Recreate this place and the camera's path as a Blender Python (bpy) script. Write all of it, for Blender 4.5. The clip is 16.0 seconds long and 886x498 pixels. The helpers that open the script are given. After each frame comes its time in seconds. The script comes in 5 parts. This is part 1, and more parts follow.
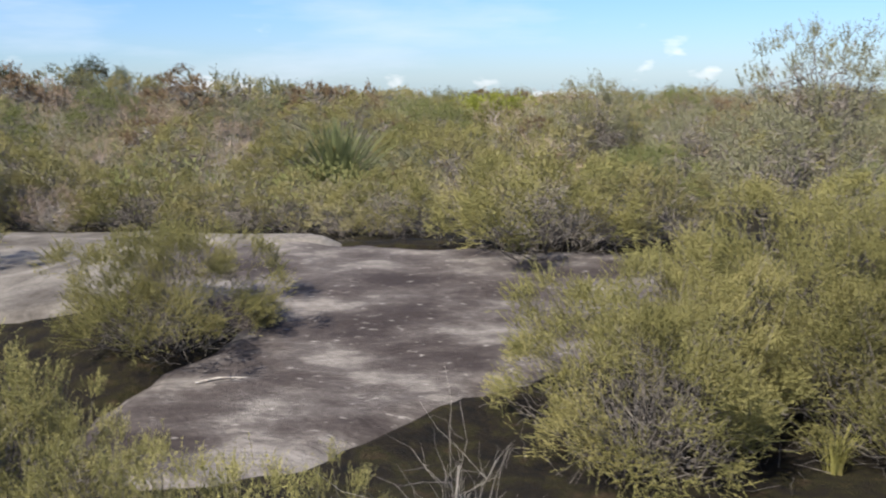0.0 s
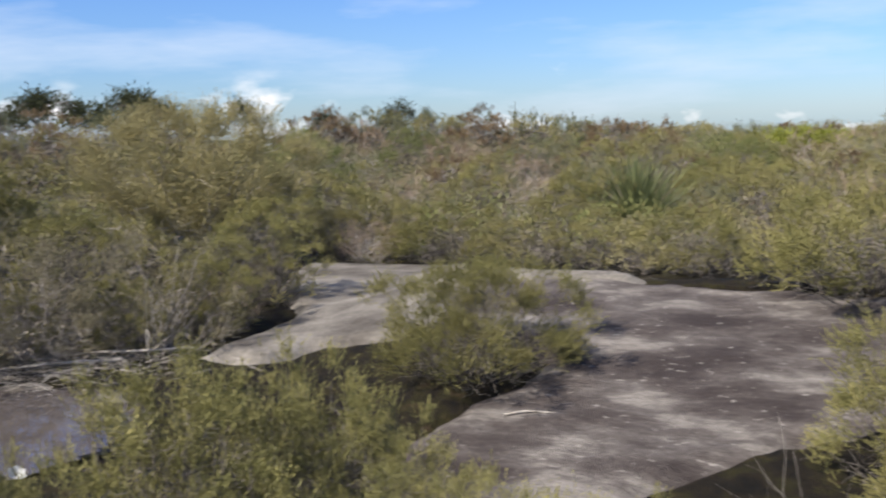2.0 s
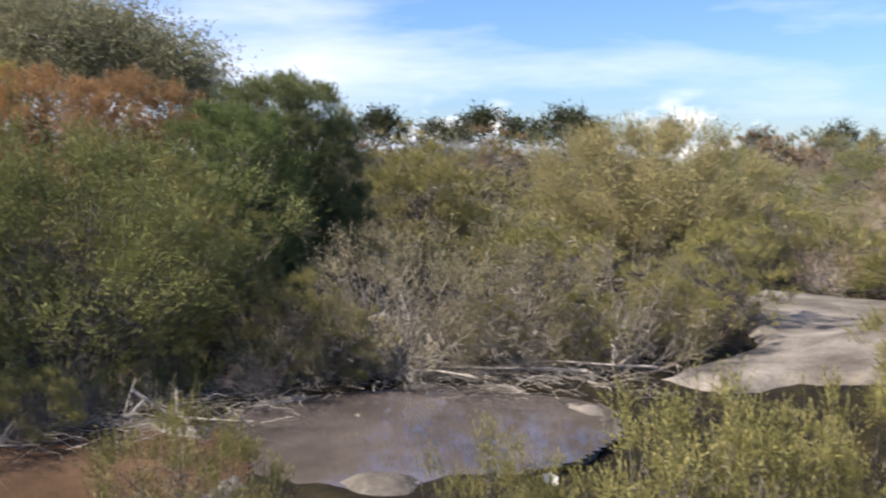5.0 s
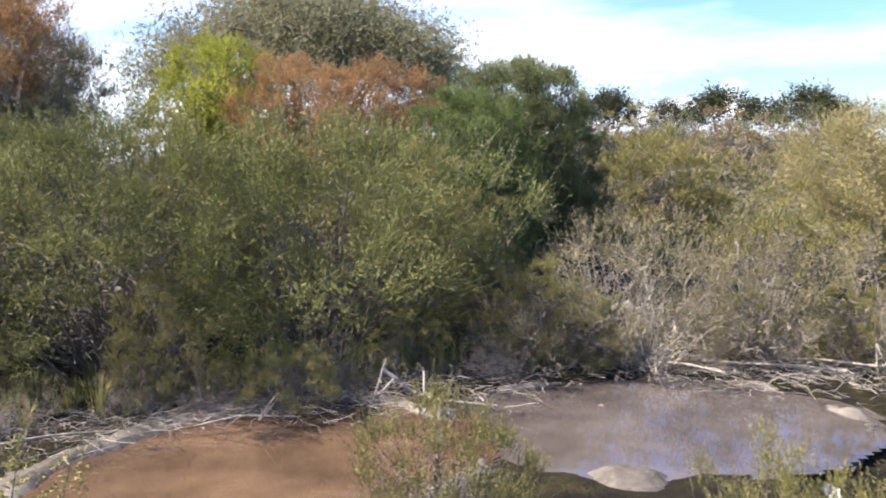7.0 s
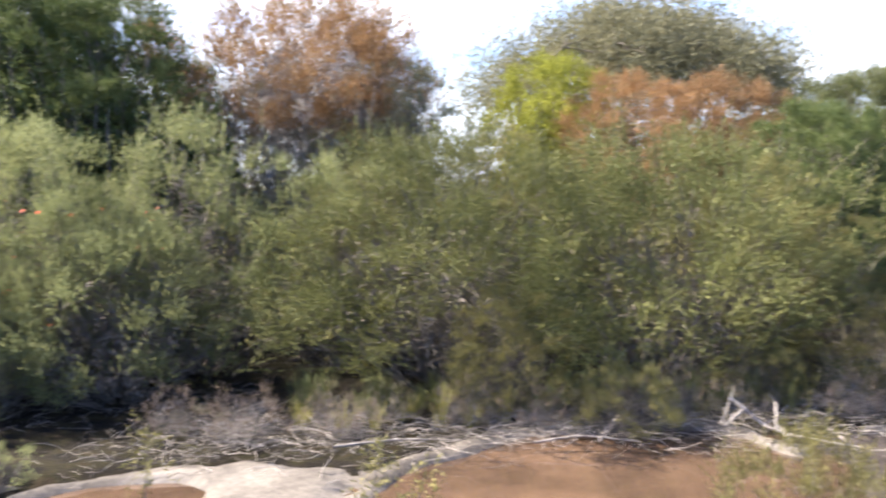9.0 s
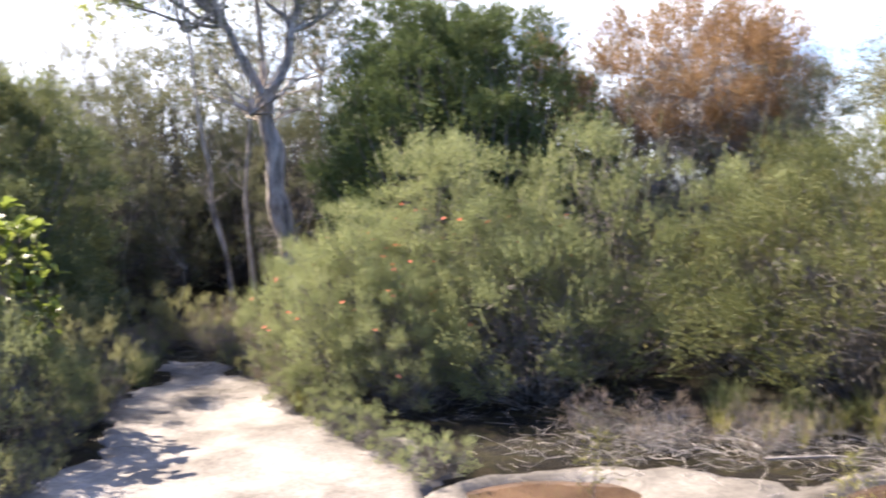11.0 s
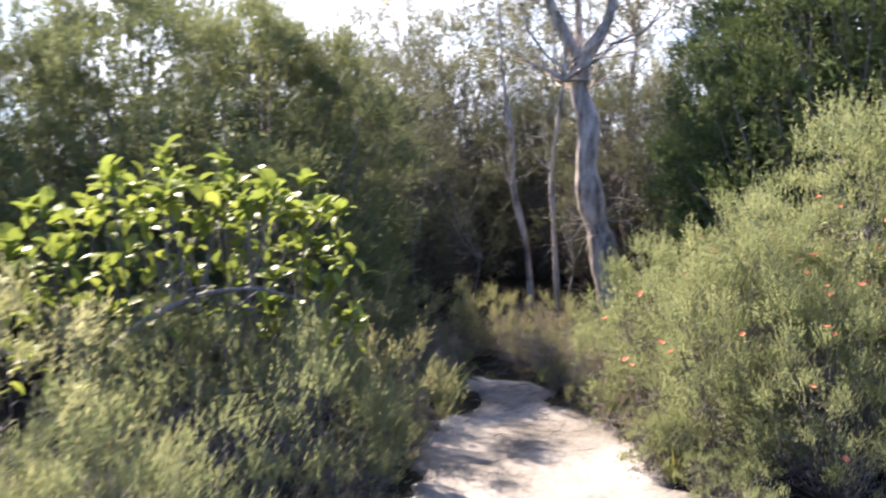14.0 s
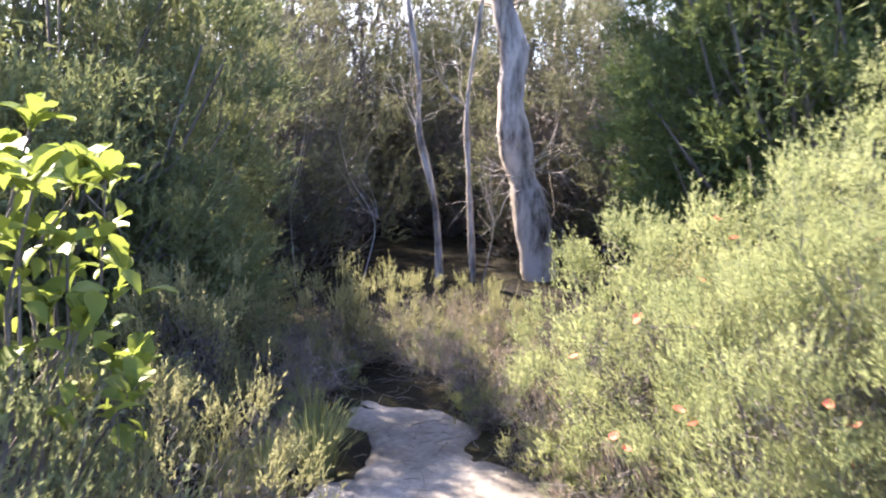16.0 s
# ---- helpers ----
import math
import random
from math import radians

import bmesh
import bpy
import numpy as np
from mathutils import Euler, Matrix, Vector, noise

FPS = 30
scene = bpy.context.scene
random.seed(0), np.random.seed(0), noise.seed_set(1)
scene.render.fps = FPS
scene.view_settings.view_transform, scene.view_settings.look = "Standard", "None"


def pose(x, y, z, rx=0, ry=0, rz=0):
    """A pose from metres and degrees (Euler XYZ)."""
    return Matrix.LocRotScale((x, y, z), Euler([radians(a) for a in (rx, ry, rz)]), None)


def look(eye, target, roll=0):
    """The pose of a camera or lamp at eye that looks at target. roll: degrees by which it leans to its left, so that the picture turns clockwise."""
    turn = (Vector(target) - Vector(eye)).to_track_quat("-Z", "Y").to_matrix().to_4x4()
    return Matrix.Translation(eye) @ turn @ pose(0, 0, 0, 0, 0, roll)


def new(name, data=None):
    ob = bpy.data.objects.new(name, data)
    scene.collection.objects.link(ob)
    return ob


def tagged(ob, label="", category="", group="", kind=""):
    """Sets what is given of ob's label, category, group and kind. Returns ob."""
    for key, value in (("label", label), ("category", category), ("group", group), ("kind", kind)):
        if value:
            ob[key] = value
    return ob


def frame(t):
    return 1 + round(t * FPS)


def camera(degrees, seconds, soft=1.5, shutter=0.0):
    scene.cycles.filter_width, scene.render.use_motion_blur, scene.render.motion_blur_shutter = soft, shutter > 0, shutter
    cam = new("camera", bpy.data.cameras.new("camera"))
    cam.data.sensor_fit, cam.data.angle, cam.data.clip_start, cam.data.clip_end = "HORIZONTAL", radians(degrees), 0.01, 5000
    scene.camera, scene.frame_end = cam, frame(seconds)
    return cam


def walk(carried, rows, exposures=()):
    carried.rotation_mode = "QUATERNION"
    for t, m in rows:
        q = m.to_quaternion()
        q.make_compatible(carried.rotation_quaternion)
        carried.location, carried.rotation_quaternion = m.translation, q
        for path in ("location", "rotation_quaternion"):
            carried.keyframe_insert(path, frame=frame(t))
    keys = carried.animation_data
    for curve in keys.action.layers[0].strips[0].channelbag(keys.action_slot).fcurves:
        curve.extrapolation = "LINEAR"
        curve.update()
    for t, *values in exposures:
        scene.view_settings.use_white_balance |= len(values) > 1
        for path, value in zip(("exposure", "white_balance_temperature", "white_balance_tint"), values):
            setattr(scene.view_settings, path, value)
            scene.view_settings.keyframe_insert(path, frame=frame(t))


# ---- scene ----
cam = camera(48.3, 16.0, soft=2.0, shutter=0.5)
PATH = [
    (0, (0.07, 0.103, 1.489), (0.024, 2.074, 1.149), -0.7),
    (0.5, (0.072, 0.1, 1.493), (-0.089, 2.067, 1.171), -1.0),
    (1, (0.055, 0.102, 1.494), (-0.234, 2.057, 1.189), -1.0),
    (1.5, (0.039, 0.092, 1.5), (-0.396, 2.025, 1.226), -1.1),
    (2, (-0.028, 0.081, 1.5), (-0.648, 1.965, 1.245), -1.9),
    (2.5, (-0.1, 0.071, 1.497), (-0.843, 1.907, 1.223), -1.4),
    (3, (-0.179, 0.058, 1.502), (-1.016, 1.854, 1.233), -0.9),
    (3.5, (-0.233, 0.037, 1.505), (-1.181, 1.778, 1.241), -0.5),
    (4, (-0.286, 0.004, 1.514), (-1.368, 1.666, 1.258), -0.5),
    (4.5, (-0.332, -0.04, 1.522), (-1.526, 1.546, 1.282), -0.0),
    (5, (-0.417, -0.008, 1.508), (-1.748, 1.471, 1.307), -0.6),
    (5.2, (-0.405, -0.082, 1.525), (-1.778, 1.359, 1.33), -0.5),
    (7.3, (-0.601, -0.068, 1.528), (-2.247, 1.045, 1.301), -0.7),
    (7.5, (-0.642, -0.083, 1.509), (-2.3, 1.014, 1.289), -0.5),
    (8, (-0.667, -0.125, 1.508), (-2.397, 0.862, 1.326), -0.4),
    (8.5, (-0.696, -0.146, 1.505), (-2.51, 0.679, 1.33), -0.6),
    (9, (-0.745, -0.152, 1.497), (-2.651, 0.427, 1.319), -1.1),
    (9.2, (-0.76, -0.158, 1.493), (-2.691, 0.33, 1.317), -1.1),
    (11.3, (-0.786, -0.649, 1.496), (-2.768, -0.886, 1.368), -1.8),
    (11.5, (-0.818, -0.662, 1.5), (-2.785, -1.002, 1.379), -1.3),
    (12, (-0.933, -0.738, 1.504), (-2.877, -1.197, 1.413), -1.9),
    (12.5, (-1.205, -0.986, 1.517), (-3.095, -1.638, 1.571), -2.0),
    (13, (-1.499, -1.132, 1.511), (-3.33, -1.935, 1.45), -1.1),
    (13.5, (-1.975, -1.293, 1.497), (-3.806, -2.079, 1.326), 0.9),
    (14, (-2.513, -1.576, 1.502), (-4.417, -2.166, 1.338), -0.7),
    (14.5, (-3.096, -1.784, 1.489), (-5.025, -2.288, 1.333), -1.4),
    (15, (-3.648, -1.881, 1.484), (-5.576, -2.364, 1.264), 0.2),
    (15.5, (-4.176, -2.036, 1.476), (-6.129, -2.369, 1.2), -0.6),
    (16, (-4.648, -2.094, 1.483), (-6.587, -2.49, 1.194), 0.3),
]
EXPOSURES = [(0, 0.97, 6550, 11), (2, 0.87, 6600, 11), (3.5, 1.0, 6850, 13), (5, 1.25, 7000, 14), (7.5, 2.02, 7000, 15), (9, 2.3, 7050, 16), (11.5, 2.25, 7200, 17), (12.5, 2.02, 7250, 16), (13.5, 2.15, 7150, 17), (15, 2.95, 7150, 19), (16, 3.15, 7100, 19)]
walk(cam, [(t, look(eye, target, roll)) for t, eye, target, roll in PATH], EXPOSURES)

# ---------------------------------------------------------------- light
SUN_YAW, SUN_HEIGHT = 145.0, 43.0
sun_way = Vector((-math.sin(radians(SUN_YAW)) * math.cos(radians(SUN_HEIGHT)),
                  math.cos(radians(SUN_YAW)) * math.cos(radians(SUN_HEIGHT)), math.sin(radians(SUN_HEIGHT))))
sun = new("sun", bpy.data.lights.new("sun", "SUN"))
sun.data.energy, sun.data.angle, sun.data.color = 5.0, radians(0.6), (1.0, 0.95, 0.87)
sun.matrix_world = look(sun_way * 60, (0, 0, 0))

world = bpy.data.worlds.new("sky")
scene.world = world
world.use_nodes = True
wn, wl = world.node_tree.nodes, world.node_tree.links
wn.clear()
sky = wn.new("ShaderNodeTexSky")
sky.sky_type, sky.sun_disc = "NISHITA", False
sky.sun_elevation, sky.sun_rotation = radians(SUN_HEIGHT), radians(-SUN_YAW)
sky.air_density, sky.dust_density, sky.ozone_density = 1.2, 0.1, 3.0
coords = wn.new("ShaderNodeTexCoord")
stretch = wn.new("ShaderNodeMapping")
stretch.inputs["Scale"].default_value = (1.4, 1.4, 8.0)
stretch.inputs["Rotation"].default_value = (0.10, 0.06, 0.3)
veil = wn.new("ShaderNodeTexNoise")
veil.inputs["Scale"].default_value, veil.inputs["Detail"].default_value, veil.inputs["Roughness"].default_value = 1.6, 6, 0.55
veil_ramp = wn.new("ShaderNodeValToRGB")
veil_ramp.color_ramp.elements[0].position, veil_ramp.color_ramp.elements[1].position = 0.43, 0.72
puff_map = wn.new("ShaderNodeMapping")
puff_map.inputs["Scale"].default_value = (7.0, 7.0, 16.0)
puff = wn.new("ShaderNodeTexNoise")
puff.inputs["Scale"].default_value, puff.inputs["Detail"].default_value = 1.3, 5
puff_ramp = wn.new("ShaderNodeValToRGB")
puff_ramp.color_ramp.elements[0].position, puff_ramp.color_ramp.elements[1].position = 0.58, 0.68
split = wn.new("ShaderNodeSeparateXYZ")
low = wn.new("ShaderNodeMapRange")          # cumulus sit low over the skyline
low.inputs["From Min"].default_value, low.inputs["From Max"].default_value = 0.06, 0.025
low.clamp = True
puff_low = wn.new("ShaderNodeMath")
puff_low.operation = "MULTIPLY"
veil_mix, puff_mix = wn.new("ShaderNodeMixRGB"), wn.new("ShaderNodeMixRGB")
veil_gain = wn.new("ShaderNodeMath")
veil_gain.operation = "MULTIPLY"
veil_gain.inputs[1].default_value = 0.92
VEIL, PUFF = (5.9, 6.7, 7.9, 1), (8.8, 8.8, 8.9, 1)
veil_mix.inputs["Color2"].default_value, puff_mix.inputs["Color2"].default_value = VEIL, PUFF
back = wn.new("ShaderNodeBackground")
back.inputs["Strength"].default_value = 0.075
out = wn.new("ShaderNodeOutputWorld")
wl.new(coords.outputs["Generated"], stretch.inputs["Vector"])
wl.new(stretch.outputs["Vector"], veil.inputs["Vector"])
thicker = wn.new("ShaderNodeVectorMath")      # the haze thickens to one side of the sky
thicker.operation, thicker.inputs[1].default_value = "DOT_PRODUCT", (-0.85, -0.5, 0.0)
haze = wn.new("ShaderNodeMath")
haze.operation, haze.inputs[1].default_value = "MULTIPLY_ADD", 0.17
wl.new(coords.outputs["Generated"], thicker.inputs[0])
wl.new(thicker.outputs["Value"], haze.inputs[0])
wl.new(veil.outputs["Fac"], haze.inputs[2])
wl.new(haze.outputs[0], veil_ramp.inputs["Fac"])
wl.new(veil_ramp.outputs["Color"], veil_gain.inputs[0])
wl.new(coords.outputs["Generated"], puff_map.inputs["Vector"])
wl.new(puff_map.outputs["Vector"], puff.inputs["Vector"])
wl.new(puff.outputs["Fac"], puff_ramp.inputs["Fac"])
wl.new(coords.outputs["Generated"], split.inputs["Vector"])
wl.new(split.outputs["Z"], low.inputs["Value"])
wl.new(puff_ramp.outputs["Color"], puff_low.inputs[0])
wl.new(low.outputs["Result"], puff_low.inputs[1])
wl.new(veil_gain.outputs[0], veil_mix.inputs["Fac"])
tint = wn.new("ShaderNodeMixRGB")
tint.blend_type, tint.inputs["Fac"].default_value, tint.inputs["Color2"].default_value = "MULTIPLY", 1.0, (0.44, 0.65, 1.12, 1)
wl.new(sky.outputs["Color"], tint.inputs["Color1"])
wl.new(tint.outputs["Color"], veil_mix.inputs["Color1"])
wl.new(puff_low.outputs[0], puff_mix.inputs["Fac"])
wl.new(veil_mix.outputs["Color"], puff_mix.inputs["Color1"])
wl.new(puff_mix.outputs["Color"], back.inputs["Color"])
wl.new(back.outputs[0], out.inputs["Surface"])

# ---------------------------------------------------------------- materials


def material(name, rough=0.8, spec=0.3):
    m = bpy.data.materials.new(name)
    m.use_nodes = True
    b = m.node_tree.nodes["Principled BSDF"]
    b.inputs["Roughness"].default_value = rough
    b.inputs["Specular IOR Level"].default_value = spec
    return m, m.node_tree.nodes, m.node_tree.links, b


def ramp_of(nodes, stops):
    r = nodes.new("ShaderNodeValToRGB")
    while len(r.color_ramp.elements) < len(stops):
        r.color_ramp.elements.new(0.5)
    for e, (p, c) in zip(r.color_ramp.elements, stops):
        e.position, e.color = p, (*c, 1)
    return r


def noise_of(nodes, links, vector, scale, detail=5, rough=0.6):
    n = nodes.new("ShaderNodeTexNoise")
    n.inputs["Scale"].default_value, n.inputs["Detail"].default_value, n.inputs["Roughness"].default_value = scale, detail, rough
    links.new(vector, n.inputs["Vector"])
    return n.outputs["Fac"]


def mixed(nodes, links, a, b, fac, how="MIX"):
    n = nodes.new("ShaderNodeMixRGB")
    n.blend_type = how
    for sock, v in (("Color1", a), ("Color2", b), ("Fac", fac)):
        if isinstance(v, (tuple, float, int)):
            n.inputs[sock].default_value = (*v, 1) if isinstance(v, tuple) else v
        else:
            links.new(v, n.inputs[sock])
    return n.outputs["Color"]


def leaf_material(name, stops, glow=0.3, rough=0.55, patch=2.4, single=0.22):
    """Foliage: colour differs from leaf to leaf and in soft patches over the plant; light comes through."""
    m, nodes, links, b = material(name, rough + 0.12, 0.16)
    geo, tc, info = nodes.new("ShaderNodeNewGeometry"), nodes.new("ShaderNodeTexCoord"), nodes.new("ShaderNodeObjectInfo")
    leaf, spot = geo.outputs["Random Per Island"], noise_of(nodes, links, tc.outputs["Object"], patch, 3)
    mix = nodes.new("ShaderNodeMath")
    mix.operation, mix.inputs[1].default_value = "MULTIPLY_ADD", single
    links.new(leaf, mix.inputs[0])
    half = nodes.new("ShaderNodeMath")
    half.operation, half.inputs[1].default_value = "MULTIPLY_ADD", 1.15
    half.inputs[2].default_value = -0.08 - single * 0.5
    links.new(spot, half.inputs[0])
    links.new(half.outputs[0], mix.inputs[2])
    ramp = ramp_of(nodes, stops)
    links.new(mix.outputs[0], ramp.inputs["Fac"])
    hue = nodes.new("ShaderNodeHueSaturation")
    vary = nodes.new("ShaderNodeMapRange")
    vary.inputs["To Min"].default_value, vary.inputs["To Max"].default_value = 0.82, 1.2
    links.new(info.outputs["Random"], vary.inputs["Value"])
    links.new(vary.outputs["Result"], hue.inputs["Value"])
    links.new(ramp.outputs["Color"], hue.inputs["Color"])
    links.new(hue.outputs["Color"], b.inputs["Base Color"])
    through_light = nodes.new("ShaderNodeBsdfTranslucent")
    links.new(hue.outputs["Color"], through_light.inputs["Color"])
    both = nodes.new("ShaderNodeMixShader")
    both.inputs["Fac"].default_value = glow
    links.new(b.outputs[0], both.inputs[1])
    links.new(through_light.outputs[0], both.inputs[2])
    links.new(both.outputs[0], nodes["Material Output"].inputs["Surface"])
    return m


def bark_material(name, dark, light, scale=9.0):
    m, nodes, links, b = material(name, 0.9, 0.15)
    tc = nodes.new("ShaderNodeTexCoord")
    mp = nodes.new("ShaderNodeMapping")
    mp.inputs["Scale"].default_value = (1, 1, 0.25)
    links.new(tc.outputs["Object"], mp.inputs["Vector"])
    f = noise_of(nodes, links, mp.outputs["Vector"], scale, 8, 0.7)
    r = ramp_of(nodes, [(0.34, dark), (0.58, light)])
    links.new(f, r.inputs["Fac"])
    links.new(r.outputs["Color"], b.inputs["Base Color"])
    bump = nodes.new("ShaderNodeBump")
    bump.inputs["Strength"].default_value, bump.inputs["Distance"].default_value = 0.8, 0.03
    links.new(f, bump.inputs["Height"])
    links.new(bump.outputs[0], b.inputs["Normal"])
    return m


def ground_material(name, stops, patch, grain, bump_depth, spots=None, rough=0.92, stretch_way=(1, 1, 1)):
    """Earth and stone: broad stains, fine grain, optional pale lichen spots."""
    m, nodes, links, b = material(name, rough, 0.2)
    tc = nodes.new("ShaderNodeTexCoord")
    mp = nodes.new("ShaderNodeMapping")
    mp.inputs["Scale"].default_value = stretch_way
    links.new(tc.outputs["Object"], mp.inputs["Vector"])
    v = mp.outputs["Vector"]
    broad, fine = noise_of(nodes, links, v, patch, 7, 0.62), noise_of(nodes, links, v, grain, 6, 0.7)
    r = ramp_of(nodes, stops)
    links.new(broad, r.inputs["Fac"])
    g = ramp_of(nodes, [(0.25, (0.55, 0.55, 0.55)), (0.75, (1.3, 1.3, 1.3))])
    links.new(fine, g.inputs["Fac"])
    colour = mixed(nodes, links, r.outputs["Color"], g.outputs["Color"], 1.0, "MULTIPLY")
    if spots:
        s = ramp_of(nodes, [(0.63, (0, 0, 0)), (0.72, (0.8, 0.8, 0.8))])
        links.new(noise_of(nodes, links, v, spots[1], 4, 0.55), s.inputs["Fac"])
        colour = mixed(nodes, links, colour, spots[0], s.outputs["Color"])
    links.new(colour, b.inputs["Base Color"])
    bump = nodes.new("ShaderNodeBump")
    bump.inputs["Strength"].default_value, bump.inputs["Distance"].default_value = 0.9, bump_depth
    links.new(fine, bump.inputs["Height"])
    links.new(bump.outputs[0], b.inputs["Normal"])
    return m


LEAF = {
    "kunzea": leaf_material("fine green leaves", [(0.0, (0.080, 0.083, 0.032)), (0.5, (0.208, 0.193, 0.072)), (1.0, (0.385, 0.330, 0.145))], 0.2, 0.6, 3.0, 0.22),
    # kunzea leaf in darker colours: shade on the tall bushes put into the leaf
    "kunzeadark": leaf_material("fine green leaves darkened for shade", [(0.0, (0.060, 0.074, 0.030)), (0.5, (0.155, 0.166, 0.060)), (1.0, (0.280, 0.270, 0.108))], 0.22),
    "olive": leaf_material("olive leaves", [(0.0, (0.105, 0.098, 0.042)), (0.5, (0.232, 0.208, 0.088)), (1.0, (0.390, 0.325, 0.170))]),
    "greyolive": leaf_material("grey olive leaves", [(0.0, (0.092, 0.092, 0.055)), (0.5, (0.190, 0.186, 0.108)), (1.0, (0.31, 0.29, 0.185))]),
    "dark": leaf_material("dark green needles", [(0.0, (0.040, 0.060, 0.022)), (0.5, (0.095, 0.126, 0.044)), (1.0, (0.215, 0.240, 0.090))]),
    "dome": leaf_material("grey green needles", [(0.0, (0.062, 0.080, 0.038)), (0.5, (0.138, 0.156, 0.068)), (1.0, (0.270, 0.285, 0.120))], 0.38),
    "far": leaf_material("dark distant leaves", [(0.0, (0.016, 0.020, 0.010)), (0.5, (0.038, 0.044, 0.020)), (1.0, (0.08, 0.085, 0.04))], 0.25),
    "feather": leaf_material("feathery tan green needles", [(0.0, (0.150, 0.134, 0.066)), (0.5, (0.305, 0.268, 0.128)), (1.0, (0.46, 0.40, 0.21))]),
    "orange": leaf_material("rusty orange twigs", [(0.0, (0.17, 0.102, 0.052)), (0.5, (0.315, 0.190, 0.092)), (1.0, (0.42, 0.285, 0.155))]),
    "rust": leaf_material("brown distant leaves", [(0.0, (0.10, 0.068, 0.042)), (0.5, (0.175, 0.122, 0.070)), (1.0, (0.25, 0.19, 0.11))]),
    "yellow": leaf_material("yellow green leaves", [(0.0, (0.14, 0.155, 0.03)), (0.5, (0.28, 0.30, 0.055)), (1.0, (0.43, 0.43, 0.10))], 0.5),
    "pale": leaf_material("pale cream green leaves", [(0.0, (0.181, 0.172, 0.082)), (0.5, (0.386, 0.345, 0.185)), (1.0, (0.461, 0.397, 0.264))]),
    "flowering": leaf_material("mixed green and straw leaves", [(0.0, (0.110, 0.124, 0.066)), (0.4, (0.192, 0.218, 0.098)), (0.75, (0.275, 0.288, 0.140)), (1.0, (0.410, 0.335, 0.240))], 0.48, 0.75, 4.0, 0.2),
    "thicket": leaf_material("dull grey green leaves", [(0.0, (0.065, 0.070, 0.042)), (0.5, (0.140, 0.146, 0.084)), (1.0, (0.25, 0.24, 0.15))], 0.3, 0.7),
    "dead": leaf_material("dry grey twigs", [(0.0, (0.148, 0.110, 0.082)), (0.5, (0.285, 0.220, 0.164)), (1.0, (0.466, 0.373, 0.284))], 0.05, 0.8),
    "scrub": leaf_material("sparse grey green leaves", [(0.0, (0.120, 0.106, 0.068)), (0.5, (0.230, 0.202, 0.128)), (1.0, (0.37, 0.325, 0.22))], 0.28),
    "broad": leaf_material("glossy broad leaves", [(0.0, (0.07, 0.10, 0.025)), (0.5, (0.19, 0.235, 0.045)), (1.0, (0.38, 0.41, 0.085))], 0.45, 0.28),
    "sedge": leaf_material("sedge blades", [(0.0, (0.105, 0.107, 0.039)), (0.5, (0.274, 0.258, 0.082)), (1.0, (0.576, 0.445, 0.189))], 0.3),
    "trackgreen": leaf_material("soft grey green heath leaves", [(0.0, (0.122, 0.128, 0.064)), (0.5, (0.245, 0.242, 0.118)), (1.0, (0.410, 0.370, 0.212))], 0.5, 0.7, 3.0, 0.2),
    "red": leaf_material("coral red petals", [(0.0, (0.612, 0.118, 0.074)), (1.0, (0.844, 0.278, 0.182))], 0.3),
    "white": leaf_material("white petals", [(0.0, (0.700, 0.700, 0.660)), (1.0, (0.850, 0.850, 0.820))], 0.3),
}
BARK = bark_material("grey brown stems", (0.05, 0.043, 0.036), (0.19, 0.168, 0.145), 14)
BARK_PALE = bark_material("bleached dead wood", (0.20, 0.175, 0.15), (0.46, 0.42, 0.37), 14)
BARK_GREY = bark_material("weathered grey twigs", (0.13, 0.115, 0.10), (0.38, 0.34, 0.30), 14)
BARK_TREE = bark_material("papery tree bark", (0.05, 0.036, 0.028), (0.58, 0.50, 0.42), 9)
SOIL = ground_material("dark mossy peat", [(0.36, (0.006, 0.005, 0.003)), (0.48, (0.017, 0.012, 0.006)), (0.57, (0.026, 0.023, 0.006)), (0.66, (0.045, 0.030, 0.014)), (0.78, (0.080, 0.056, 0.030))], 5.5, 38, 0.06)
ROCK = ground_material("weathered grey sandstone", [(0.36, (0.036, 0.028, 0.026)), (0.47, (0.068, 0.056, 0.051)), (0.54, (0.104, 0.090, 0.082)), (0.60, (0.180, 0.160, 0.143)), (0.72, (0.255, 0.232, 0.208))], 2.0, 30, 0.02, ((0.29, 0.265, 0.24), 19.0), 0.85, (0.65, 1.5, 1))
ROCK_PALE = ground_material("pale sandstone", [(0.34, (0.070, 0.060, 0.050)), (0.48, (0.130, 0.116, 0.100)), (0.72, (0.255, 0.232, 0.20))], 1.7, 30, 0.012, None, 0.85)
SAND = ground_material("pale sandy track", [(0.34, (0.095, 0.082, 0.068)), (0.48, (0.185, 0.165, 0.144)), (0.62, (0.285, 0.260, 0.232)), (0.77, (0.40, 0.37, 0.335))], 1.3, 34, 0.012, None, 0.9)


def water_material(name, deep, shallow):
    """Still water a hand deep over stained rock."""
    m, nodes, links, b = material(name, 0.03, 0.6)
    tc = nodes.new("ShaderNodeTexCoord")
    f = noise_of(nodes, links, tc.outputs["Object"], 1.6, 4)
    r = ramp_of(nodes, [(0.35, deep), (0.65, shallow)])
    links.new(f, r.inputs["Fac"])
    links.new(r.outputs["Color"], b.inputs["Base Color"])
    bump = nodes.new("ShaderNodeBump")
    bump.inputs["Strength"].default_value, bump.inputs["Distance"].default_value = 0.05, 0.01
    links.new(noise_of(nodes, links, tc.outputs["Object"], 14, 2), bump.inputs["Height"])
    links.new(bump.outputs[0], b.inputs["Normal"])
    return m


